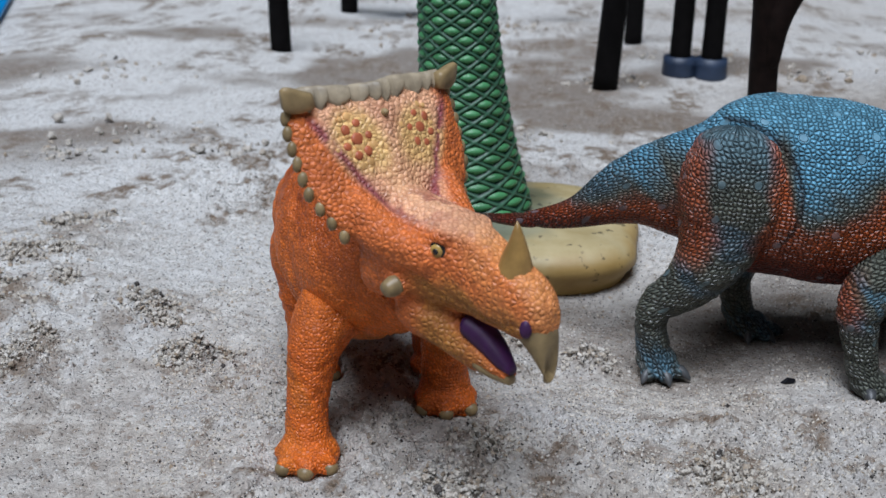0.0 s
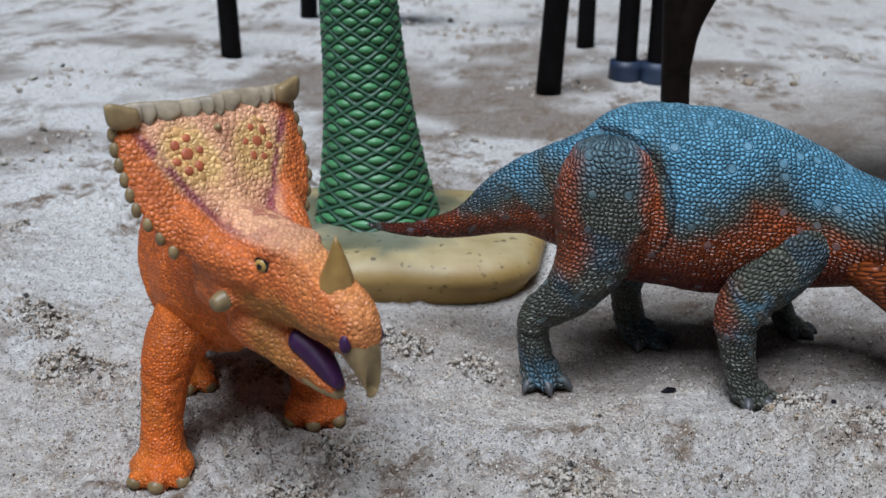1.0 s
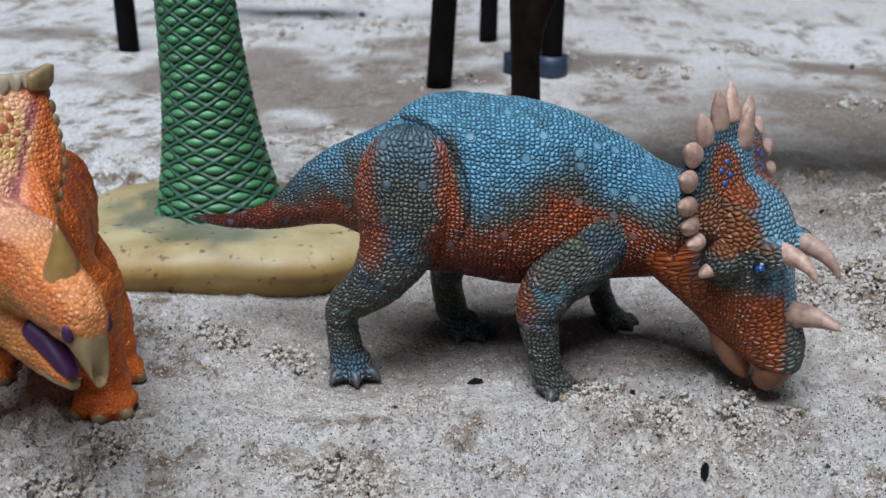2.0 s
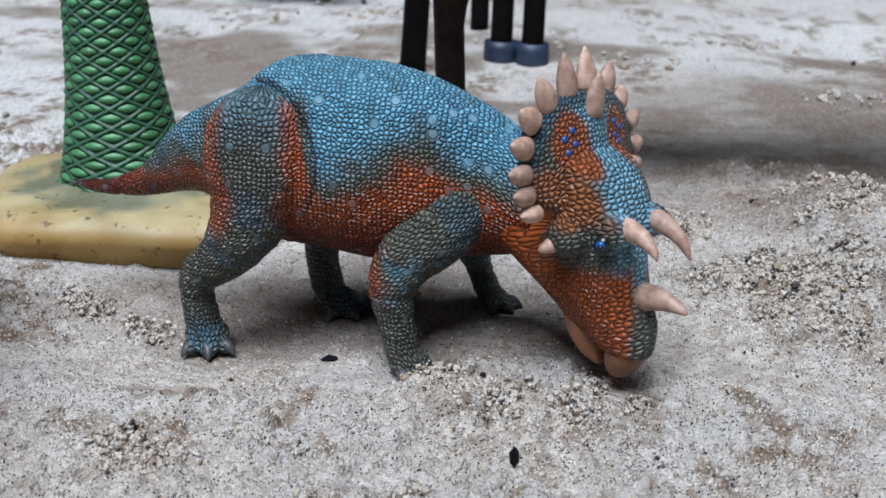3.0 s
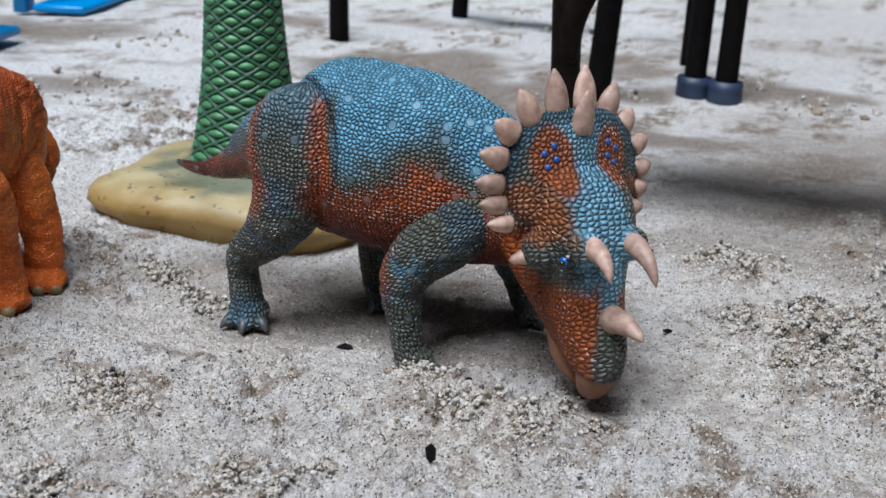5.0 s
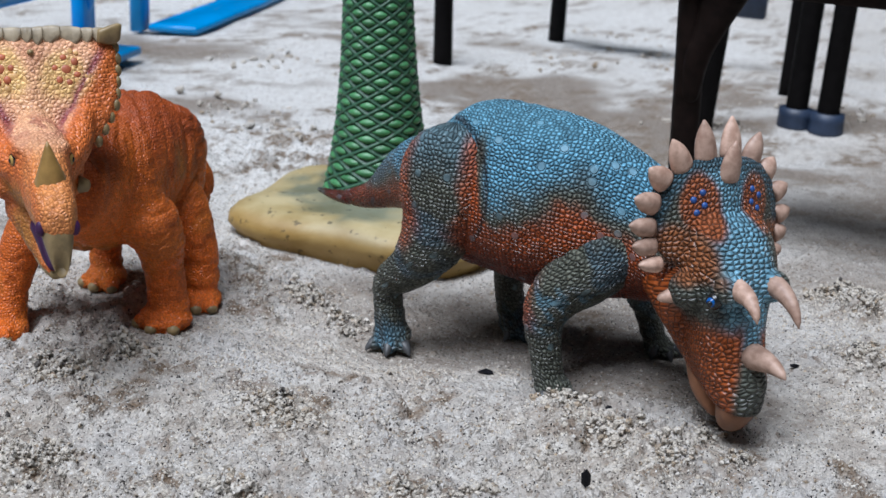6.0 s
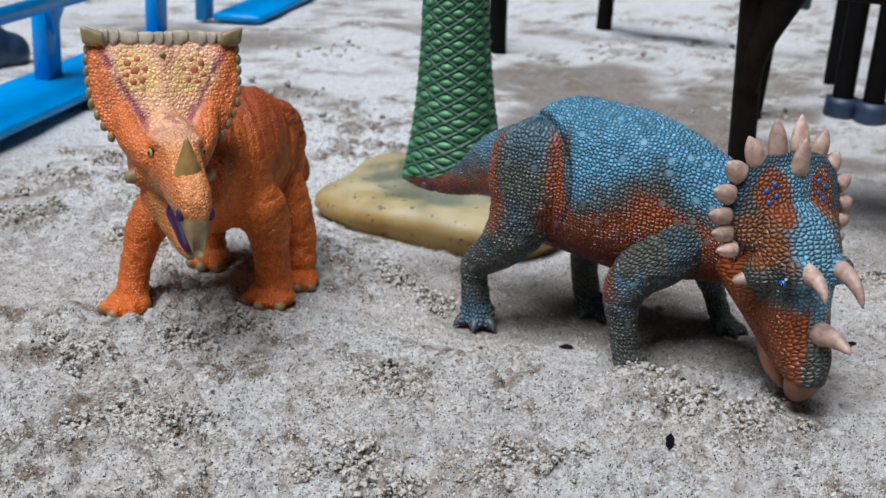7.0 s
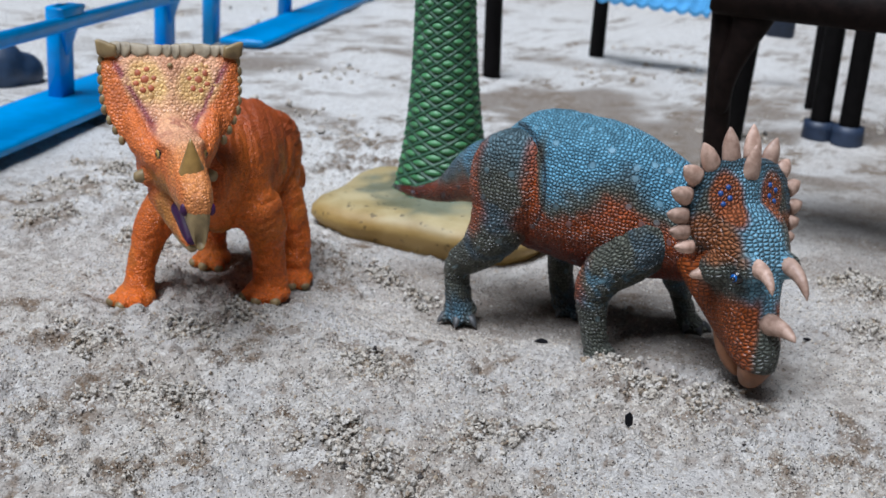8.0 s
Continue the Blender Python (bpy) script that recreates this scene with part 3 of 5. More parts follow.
def blue_leg_paint(p):
    n = speckle(p, 1.0, 9) - 0.5
    c = blend(GREY_GREEN, (0.085, 0.125, 0.15), smooth(n, 0.0, 0.25))
    c = blend(c, (0.13, 0.20, 0.23), smooth(p[:, 2] + 2.0 * n, 4.2, 5.7))
    edge = smooth(np.abs(p[:, 0] - 7.6) + 0.9 * n, 0.45, 0.95) * smooth(p[:, 2], 2.4, 3.2) * smooth(12, p[:, 0], p[:, 0] + 3)
    c = blend(c, (0.11, 0.25, 0.35), 0.45 * smooth(speckle(p, 5.0, 13), 0.5, 0.62) * smooth(p[:, 2], 0.8, -0.3))
    return blend(c, RUST, 0.85 * edge * (p[:, 0] < 9.3))


def blue_front_leg_paint(p):
    n = speckle(p, 1.0, 19) - 0.5
    c = blend(GREY_GREEN, (0.085, 0.125, 0.15), smooth(n, 0.0, 0.25))
    c = blend(c, (0.11, 0.25, 0.35), 0.6 * smooth(speckle(p, 4.0, 14), 0.5, 0.62) * smooth(np.abs(p[:, 2] - 2.0), 1.0, 0.4))
    return blend(c, RUST, 0.8 * smooth(11.0 - p[:, 0] + 1.2 * n, -0.2, 0.6) * smooth(p[:, 2], 1.0, 1.8))


blue_at = (11.0, 31.0, ground_at(11, 31) + 0.0)
blue = thing("toy_dinosaur", "blue and rust-orange horned toy dinosaur, head lowered to the sand", "toy dinosaur", blue_at)
torso = level_loft(
    [(6.5, 31.75, 4.3, 1.2, 1.2), (7.2, 31.6, 4.3, 1.65, 1.95), (8.0, 31.46, 4.38, 1.92, 2.42), (8.75, 31.35, 4.48, 2.1, 2.53), (9.5, 31.23, 4.45, 2.2, 2.53),
     (10.2, 31.12, 4.38, 2.2, 2.57), (11.0, 31.0, 4.33, 2.1, 2.53), (11.7, 30.88, 4.25, 1.95, 2.4), (12.45, 30.75, 4.15, 1.75, 2.2), (13.2, 30.55, 4.05, 1.5, 1.95),
     (13.9, 30.2, 3.95, 1.3, 1.65), (14.6, 29.6, 4.0, 1.2, 1.4), (15.2, 28.9, 4.1, 1.1, 1.2)], 5)
tail = tube([(7.4, 31.5, 4.35, 1.85), (5.75, 32.15, 4.05, 1.2), (4.9, 32.57, 3.62, 0.86), (3.97, 33.0, 3.0, 0.5), (3.06, 33.5, 2.6, 0.34), (2.1, 34.0, 2.36, 0.23), (0.98, 34.68, 2.24, 0.1)], 5, 20, 0.75)
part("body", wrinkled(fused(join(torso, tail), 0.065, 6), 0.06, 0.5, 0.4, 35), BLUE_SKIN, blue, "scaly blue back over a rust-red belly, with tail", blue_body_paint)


def thigh(c, r, axis):
    """A thick rounded disc whose flat side faces along axis, its rim meeting the flank in a crease."""
    c, ax = np.array(c, float), np.array([*axis, 0.0]) / math.hypot(*axis)
    across = np.array([-ax[1], ax[0], 0.0])
    u = np.array([-0.9, -0.4, 0.1, 0.45, 0.7, 0.88, 0.97, 1.0])
    k = np.array([0.8, 0.95, 1.0, 0.99, 0.9, 0.68, 0.38, 0.1])
    return skinned(c + ax * (u * r[2])[:, None], across * (k * r[0])[:, None], np.array([0, 0, 1.0]) * (k * r[1])[:, None], 28, 2.2)


def leg(points, foot, toes, haunch, axis=None, toe=0.23):
    """A moulded leg: haunch, tapering limb, foot and toes in one skin."""
    shapes = [tube(points, 5, 20), ball(foot[:3], foot[3]), thigh(haunch[:3], haunch[3], axis) if axis else ball(haunch[:3], haunch[3], 24)]
    shapes += [tube([(foot[0], foot[1], foot[2] - 0.05, 0.3), (*t, toe)], 4, 12) for t in toes]
    return fused(join(*shapes), 0.06, 4)


def blue_leg(points, foot, toes, paint, haunch, axis=None):
    ob = part("leg", wrinkled(leg(points, foot, toes, haunch, axis), 0.05, 0.7, 1.8, 25), BLUE_SKIN, blue, "", paint)
    for t in toes:
        d = np.array([t[0] - foot[0], t[1] - foot[1], 0.0])
        d = d / np.linalg.norm(d)
        part("claw", cone(np.array(t) - d * 0.02 + (0, 0, 0.04), np.array(t) + d * 0.32 - (0, 0, 0.16), 0.19, (0, 0, 0.05)), CLAW, ob, "dark grey claw")
    return ob


blue_leg([(7.5, 30.35, 4.2, 1.2), (7.4, 30.15, 3.2, 1.12), (7.0, 30.05, 2.35, 0.86), (6.45, 30.1, 1.75, 0.66), (5.95, 30.2, 1.3, 0.53), (5.85, 30.3, 0.7, 0.47), (5.95, 30.32, 0.0, 0.5)],
         (6.08, 30.25, -0.38, (0.62, 0.6, 0.45)), [(5.75, 29.72, -0.6), (6.25, 29.62, -0.6), (6.68, 29.85, -0.57)], blue_leg_paint, (7.72, 30.45, 4.6, (1.45, 1.75, 1.42)), (-0.1, -1))
blue_leg([(12.8, 29.9, 3.7, 0.95), (12.1, 29.55, 3.0, 0.92), (11.4, 29.3, 2.3, 0.76), (11.12, 29.2, 1.6, 0.62), (11.25, 29.15, 0.7, 0.47), (11.4, 29.15, -0.05, 0.45)],
         (11.6, 29.05, -0.35, (0.58, 0.52, 0.4)), [(11.5, 28.55, -0.5), (12.0, 28.6, -0.5), (12.25, 28.95, -0.5)], blue_front_leg_paint, (12.5, 30.1, 3.9, (1.0, 1.0, 1.2)))
blue_leg([(8.8, 32.6, 4.2, 1.2), (8.8, 32.8, 3.0, 1.0), (8.8, 32.95, 1.9, 0.66), (8.7, 33.0, 1.0, 0.48), (8.85, 33.0, 0.1, 0.48)],
         (9.2, 32.85, -0.35, (0.7, 0.6, 0.45)), [(9.1, 32.35, -0.5), (9.65, 32.4, -0.5), (9.95, 32.8, -0.5)], blue_leg_paint, (8.6, 32.2, 4.4, (1.3, 1.2, 1.6)))
blue_leg([(13.2, 31.4, 3.4, 0.9), (13.0, 32.1, 2.5, 0.7), (12.95, 32.6, 1.6, 0.5), (13.2, 32.9, 0.8, 0.38), (13.4, 32.95, 0.2, 0.38)],
         (13.6, 32.85, 0.0, (0.48, 0.42, 0.32)), [(13.6, 32.45, -0.1), (13.95, 32.5, -0.1), (14.1, 32.8, -0.1)], blue_front_leg_paint, (12.9, 31.4, 3.7, (0.9, 0.9, 1.1)))

HO, HF, HL = np.array([16.14, 27.74, 0.0]), np.array([0.743, -0.669, 0.0]), np.array([0.669, 0.743, 0.0])


def bh(f, l, z):
    """A place on the blue head: forward, towards its left side, up."""
    return HO + HF * f + HL * l + np.array([0, 0, z])


def plate(outline, thick, depth, to, rows=14, cols=40):
    """A thick shield; outline(angle) gives half extents, depth(l, z) how far forward it lies."""
    verts, faces = [], []
    for side in (1, -1):
        for i in range(rows + 1):
            u = i / rows
            for j in range(cols):
                l, z = outline(2 * math.pi * j / cols)
                l, z = l[0] + (l[1] - l[0]) * u, z[0] + (z[1] - z[0]) * u
                th = thick * math.sqrt(max(0.0, 1 - u**6)) + 0.02
                verts.append(to(depth(l, z) + side * th, l, z))
    m = (rows + 1) * cols
    for i in range(rows):
        for j in range(cols):
            k = (j + 1) % cols
            a = (i * cols + j, (i + 1) * cols + j, (i + 1) * cols + k, i * cols + k)
            faces += [a, tuple(m + q for q in a[::-1])]
    for j in range(cols):
        k = (j + 1) % cols
        faces.append((rows * cols + j, m + rows * cols + j, m + rows * cols + k, rows * cols + k))
    return np.array(verts), faces


def blue_frill_edge(a):
    c, s = math.cos(a), math.sin(a)
    zc = 5.55
    l = 1.95 * math.copysign(abs(c) ** 0.85, c)
    z = zc + (1.5 if s > 0 else 1.35) * math.copysign(abs(s) ** 0.9, s)
    return (0.0, l), (zc, z)


def blue_frill_depth(l, z):
    return -0.42 - 0.24 * (z - 5.2) - 0.13 * l * l + 0.1 * math.exp(-((l / 0.35) ** 2))


def ring_loft(to, rows, steps=5, n=28, power=2.2):
    """A loft of level rings: height, forward centre, forward half, side half."""
    v = curve(rows, steps)
    c = np.array([to(r[1], 0, r[0]) for r in v])
    o = to(0, 0, 0)
    f, l = to(1, 0, 0) - o, to(0, 1, 0) - o
    return skinned(c, f[None] * np.maximum(v[:, 2:3], 0.01), l[None] * np.maximum(v[:, 3:4], 0.01), n, power)


face = ring_loft(bh, [(5.9, -0.75, 0.35, 0.75), (5.5, -0.32, 0.62, 1.0), (5.05, -0.08, 0.75, 1.12), (4.5, 0.02, 0.92, 1.15), (4.0, -0.1, 1.1, 1.08), (3.4, -0.1, 1.2, 0.92), (2.9, 0.0, 1.25, 0.82), (2.35, 0.2, 1.25, 0.76), (1.95, 0.4, 1.22, 0.7), (1.55, 0.6, 1.02, 0.62), (1.3, 0.84, 0.74, 0.54), (1.18, 0.92, 0.6, 0.46)])
throat = tube([(*bh(-2.5, 0.25, 3.5), 0.95), (*bh(-1.45, 0.05, 3.1), 0.92), (*bh(-0.75, 0.0, 2.55), 0.78), (*bh(-0.15, 0.0, 1.9), 0.6)], 5, 20)
brows = [ball(bh(0.85, s * 0.62, 4.25), (0.42, 0.42, 0.4)) for s in (-1, 1)]
cheeks = [ball(bh(-0.2, s * 1.02, 3.95), (0.5, 0.5, 0.5)) for s in (-1, 1)]


def blue_head_lay(p):
    """The head's skin laid out round an upright line behind the frill."""
    q, z = p - HO, p[:, 2]
    l, f = q @ HL, q @ HF + 0.1 + 2.0 * smooth(z, 3.7, 5.0)
    return np.stack([z - 0.3 * (q @ HF), np.arctan2(l, f) * (1.05 + 1.1 * smooth(z, 3.7, 5.0)), 0 * z], -1) * CM


def blue_head_paint(p):
    q = p - HO
    f, l, z = q @ HF, q @ HL, p[:, 2]
    n = speckle(p, 1.4, 29) - 0.5
    c = blend((0.10, 0.11, 0.09), (0.19, 0.38, 0.50), smooth(np.abs(l) + 0.8 * n, 0.9, 0.4) * smooth(z + 0.6 * n, 2.7, 3.2))
    rim = smooth(np.hypot(l / 1.95, (z - 5.55) / 1.45) + 0.2 * n, 0.78, 0.9) * smooth(z, 4.6, 5.2)
    c = blend(c, (0.075, 0.14, 0.18), rim)
    for s in (-1, 1):
        eye_patch = smooth(np.hypot((l - s * 0.8) / 0.55, (z - 6.0) / 0.75) + 0.35 * n, 1.05, 0.7) * (f > -1.4)
        c = blend(c, (0.34, 0.10, 0.035), eye_patch)
        side = smooth(np.hypot((l - s * 1.45) / 0.7, (z - 4.85) / 0.75) + 0.45 * n, 1.05, 0.6)
        c = blend(c, (0.30, 0.11, 0.04), side)
    jaw = smooth(z + 0.8 * n, 3.5, 3.0) * smooth(f - 0.9 * np.abs(l) + 0.5 * n, 1.15, 0.75)
    jaw = np.maximum(jaw, smooth(f + 0.4 * n, -0.9, -1.3) * smooth(z, 4.6, 4.2))
    return blend(c, (0.36, 0.085, 0.017), jaw)


head = part("head", fused(join(face, throat, plate(blue_frill_edge, 0.22, blue_frill_depth, bh), *brows, *cheeks), 0.06, 3), HEAD_SKIN, blue, "blue and orange head with a rounded neck frill", blue_head_paint, True, blue_head_lay)
part("beak", ring_loft(bh, [(1.45, 0.98, 0.62, 0.5), (1.1, 0.92, 0.5, 0.45), (0.8, 0.82, 0.4, 0.36), (0.6, 0.76, 0.28, 0.25), (0.5, 0.73, 0.12, 0.12)]), BEAK, head, "tan-orange beak")
part("lower_jaw", ring_loft(bh, [(1.75, -0.38, 0.55, 0.5), (1.3, -0.24, 0.48, 0.46), (0.98, -0.1, 0.37, 0.37), (0.76, 0.04, 0.24, 0.24), (0.62, 0.14, 0.1, 0.1)]), BEAK, head, "tan lower jaw, slightly open")
for s in (-1, 1):
    part("brow_horn", cone(bh(0.9, s * 0.55, 4.32), bh(2.08, s * 0.62 - 0.12, 3.78 - 0.13 * s), 0.29, HF * 0.12 + np.array([0, 0, 0.16])), SPIKE, head, "pale pink brow horn")
    part("eye_socket", ball(bh(0.76, s * 0.96, 4.0), 0.21), BLACK_GLOSS, head)
    part("eye", ball(bh(0.8, s * 1.08, 4.0), 0.125), EYE_BLUE, head, "glossy blue eye")
    part("pupil", ball(bh(0.88, s * 1.2, 4.0), 0.07), BLACK_GLOSS, head)
    part("cheek_spike", cone(bh(-0.32, s * 1.2, 3.8), bh(-0.42, s * 1.74, 3.7), 0.23, (0, 0, 0), 12, 0.3), SPIKE, head, "pale cheek spike")
    for base, tip, w in (((-0.5, 1.75, 4.55), (-0.4, 2.4, 4.62), 0.2), ((-0.62, 1.9, 4.95), (-0.48, 2.58, 5.08), 0.24), ((-0.7, 1.95, 5.4), (-0.56, 2.68, 5.58), 0.25),
                         ((-0.8, 1.85, 5.95), (-0.66, 2.55, 6.2), 0.27), ((-0.9, 1.55, 6.45), (-0.85, 2.1, 6.85), 0.29), ((-0.95, 1.05, 6.75), (-0.9, 1.5, 7.5), 0.29),
                         ((-0.95, 0.42, 6.9), (-1.05, 0.55, 7.9), 0.3)):
        part("frill_spike", petal(bh(base[0] - 0.12 * (s > 0), s * base[1] * (0.93 if s > 0 else 1), base[2]), bh(tip[0] - 0.25 * (s > 0), s * tip[1] * (0.84 if s > 0 else 1), tip[2]), w, 0.2, HF), SPIKE, head, "pale pink pointed frill spike")
    for l, z in ((0.72, 6.25), (0.95, 6.08), (0.68, 5.95), (0.88, 5.78)):
        part("spot", ball(bh(blue_frill_depth(l, z) + 0.19, s * l, z), 0.095), BLUE_SPOT, head, "bright blue raised spot")
part("frill_spike", petal(bh(-0.55, 0.0, 6.5), bh(-0.45, 0.0, 7.5), 0.28, 0.2, HF), SPIKE, head, "pale pink pointed frill spike")
part("nose_horn", cone(bh(1.25, 0, 2.66), bh(2.5, -0.04, 2.62), 0.34, HF * 0.05 + np.array([0, 0, 0.1])), SPIKE, head, "pale pink nose horn")

# ---- orange horned dinosaur ----
ORANGE, DEEP, YELLOW, TERRA = (0.74, 0.18, 0.02), (0.31, 0.06, 0.013), (0.82, 0.54, 0.19), (0.68, 0.18, 0.04)


def orange_body_paint(p):
    n = speckle(p, 0.9, 41) - 0.5
    c = blend(ORANGE, DEEP, smooth(p[:, 2] + 3.0 * n, 3.4, 6.2) * 0.9)
    band = np.exp(-(((p[:, 1] - 28.2) / 0.28) ** 2)) * smooth(p[:, 2], 2.4, 3.2) * smooth(n, -0.1, 0.1)
    c = blend(c, (0.42, 0.2, 0.05), 0.6 * band * smooth(p[:, 2], 5.4, 4.4))
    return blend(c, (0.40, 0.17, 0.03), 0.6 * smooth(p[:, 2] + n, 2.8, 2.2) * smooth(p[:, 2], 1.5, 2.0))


def orange_leg_paint(p):
    n = speckle(p, 1.0, 47) - 0.5
    c = blend((0.74, 0.16, 0.014), DEEP, 0.65 * smooth(p[:, 2] + 1.8 * n, 2.2, 4.2))
    c = blend(c, (0.58, 0.18, 0.02), smooth(n, 0.05, 0.2) * 0.5)
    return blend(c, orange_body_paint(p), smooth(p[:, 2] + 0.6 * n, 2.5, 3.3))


orange_at = (-1.6, 26.5, ground_at(-1.6, 26.5))
orange = thing("toy_dinosaur", "orange horned toy dinosaur with tall square frill, on the sand", "toy dinosaur", orange_at)
o_torso = level_loft(
    [(-0.35, 23.6, 4.6, 1.0, 1.1), (-0.9, 24.6, 4.3, 1.45, 1.55), (-1.42, 25.6, 4.1, 1.87, 1.95), (-1.8, 26.7, 4.05, 2.05, 2.15), (-2.03, 27.8, 4.1, 2.08, 2.2),
     (-2.25, 28.9, 4.15, 2.0, 2.1), (-2.42, 29.8, 4.1, 1.72, 1.85), (-2.5, 30.5, 3.9, 1.2, 1.4), (-2.55, 30.9, 3.7, 0.5, 0.7)], 5)
o_tail = tube([(-2.2, 30.0, 4.0, 1.0), (-1.95, 30.8, 3.6, 0.75), (-1.6, 31.2, 3.1, 0.55), (-1.4, 31.2, 2.6, 0.4), (-1.3, 31.05, 2.2, 0.24)], 5)
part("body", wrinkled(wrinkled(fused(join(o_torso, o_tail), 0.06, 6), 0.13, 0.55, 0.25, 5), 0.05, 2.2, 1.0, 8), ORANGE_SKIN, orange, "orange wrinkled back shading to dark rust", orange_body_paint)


def orange_leg(points, foot, toes, haunch, axis=None):
    ob = part("leg", wrinkled(leg(points, foot, toes, haunch, axis, 0.29), 0.06, 0.9, 2.2, 15), ORANGE_SKIN, orange, "", orange_leg_paint)
    for t in toes:
        d = np.array([t[0] - foot[0], t[1] - foot[1], 0.0])
        d = d / np.linalg.norm(d)
        part("toenail", ball(np.array(t) + d * 0.13 + (0, 0, -0.03), (0.19, 0.19, 0.17)), TAN_HORN, ob, "olive-tan toenail")
    return ob


orange_leg([(-2.0, 25.6, 3.6, 0.9), (-2.45, 25.0, 3.1, 0.82), (-2.76, 24.5, 2.4, 0.64), (-2.86, 24.2, 1.6, 0.51), (-2.9, 24.0, 0.9, 0.5), (-2.88, 23.85, 0.4, 0.57)],
           (-2.85, 23.65, 0.2, (0.78, 0.72, 0.44)), [(-3.25, 23.15, 0.14), (-2.82, 23.0, 0.14), (-2.38, 23.18, 0.16)], (-1.9, 25.8, 3.9, (1.1, 1.2, 1.4)))
orange_leg([(-0.45, 26.5, 3.4, 0.9), (-0.05, 26.6, 3.0, 0.9), (0.15, 26.8, 2.4, 0.76), (0.15, 27.0, 1.5, 0.6), (0.18, 27.1, 0.7, 0.6), (0.2, 27.1, 0.3, 0.68)],
           (0.22, 26.92, 0.03, (0.84, 0.76, 0.44)), [(-0.25, 26.45, -0.05), (0.25, 26.3, -0.05), (0.75, 26.5, -0.03)], (-0.75, 26.4, 3.8, (1.15, 1.3, 1.5)))
orange_leg([(-3.2, 29.2, 3.8, 1.0), (-3.55, 29.2, 3.0, 0.92), (-3.6, 29.1, 2.1, 0.7), (-3.55, 29.0, 1.2, 0.54), (-3.45, 28.9, 0.5, 0.54)],
           (-3.35, 28.75, 0.08, (0.7, 0.65, 0.4)), [(-3.7, 28.25, -0.03), (-3.25, 28.1, -0.03), (-2.8, 28.25, -0.03)], (-3.1, 29.1, 4.0, (1.25, 1.4, 1.6)))
orange_leg([(-1.4, 29.1, 3.4, 0.92), (-0.95, 29.1, 2.9, 0.95), (-0.5, 29.2, 2.1, 0.8), (-0.2, 29.3, 1.2, 0.6), (-0.12, 29.25, 0.4, 0.6)],
           (-0.05, 29.1, -0.1, (0.74, 0.68, 0.4)), [(-0.25, 28.6, -0.2), (0.2, 28.55, -0.2), (0.5, 28.8, -0.2)], (-1.8, 29.35, 4.0, (1.45, 1.85, 1.35)), (1, -0.15))

OO, OF, OL = np.array([-0.08, 22.23, 0.0]), np.array([0.66, -0.75, 0.0]), np.array([0.75, 0.66, 0.0])


def oh(f, l, z):
    """A place on the orange head: forward, towards its left side, up."""
    return OO + OF * f + OL * (l + 0.15 * max(f, 0.0)) + np.array([0, 0, z])


def stud(c, normal, r, h, stretch=1.0):
    """A low dome that faces along normal."""
    nz = np.array(normal, float) / np.linalg.norm(normal)
    a = np.cross(nz, (0, 0, 1.0))
    a /= np.linalg.norm(a)
    k, up = np.array([0.9, 1.0, 0.96, 0.8, 0.5, 0.15]), np.array([-0.8, 0.0, 0.45, 0.75, 0.93, 1.0])
    return skinned(np.array(c) + nz * (up * h)[:, None], a * (k * r)[:, None], np.cross(nz, a) * (k * r * stretch)[:, None], 14)


def corner(s):
    """A blunt flared wedge at the frill's upper corner."""
    u = np.linspace(0, 1, 8)
    c = np.array([oh(-1.92 - 0.08 * k, s * (1.6 + 0.6 * k), 8.54 + 0.08 * k * k) for k in u])
    tall = np.array([0.17, 0.19, 0.21, 0.24, 0.26, 0.27, 0.26, 0.2])
    deep = np.array([0.14, 0.16, 0.16, 0.15, 0.13, 0.12, 0.1, 0.07])
    up = np.array([0, 0, 1.0]) + OL * s * 0.12
    return skinned(c, OF * deep[:, None], up * tall[:, None], 16, 3.0)


def head_loft(rows, steps=5, n=28, power=2.3):
    """A loft of upright rings along the head: forward, height, half height, half width."""
    v = curve(rows, steps)
    c = np.array([oh(r[0], 0, r[1]) for r in v])
    return skinned(c, OL[None] * np.maximum(v[:, 3:4], 0.01), np.array([[0, 0, 1.0]]) * np.maximum(v[:, 2:3], 0.01), n, power)


def orange_frill_edge(a):
    c, s = math.cos(a), math.sin(a)
    k = (abs(c) ** 5 + abs(s) ** 5) ** (-1 / 5)
    u, v = c * k, s * k
    z = 7.15 + 1.45 * v
    l = u * (2.08 + 0.12 * v if v > -0.2 else 2.056 + 0.75 * (v + 0.2))
    return (0.0, l), (7.15, z)


def orange_frill_depth(l, z):
    return -0.75 - 0.5 * (z - 6.0) - 0.05 * l * l + 0.1 * math.exp(-((l / 0.3) ** 2))


snout = head_loft([(-1.0, 5.4, 1.0, 1.15), (-0.4, 5.5, 1.05, 1.08), (0.2, 5.6, 1.05, 0.9), (0.8, 5.6, 1.02, 0.7), (1.4, 5.45, 0.9, 0.58), (2.0, 5.26, 0.78, 0.54), (2.5, 5.12, 0.68, 0.48), (2.78, 5.02, 0.52, 0.37), (2.95, 4.96, 0.3, 0.22)])
o_bridge = [tube([(*oh(-1.2, 0, 6.75), 0.2), (*oh(-0.95, 0, 6.5), 0.42), (*oh(-0.3, 0, 6.08), 0.7), (*oh(0.5, 0, 5.9), 0.72)], 4, 18)]
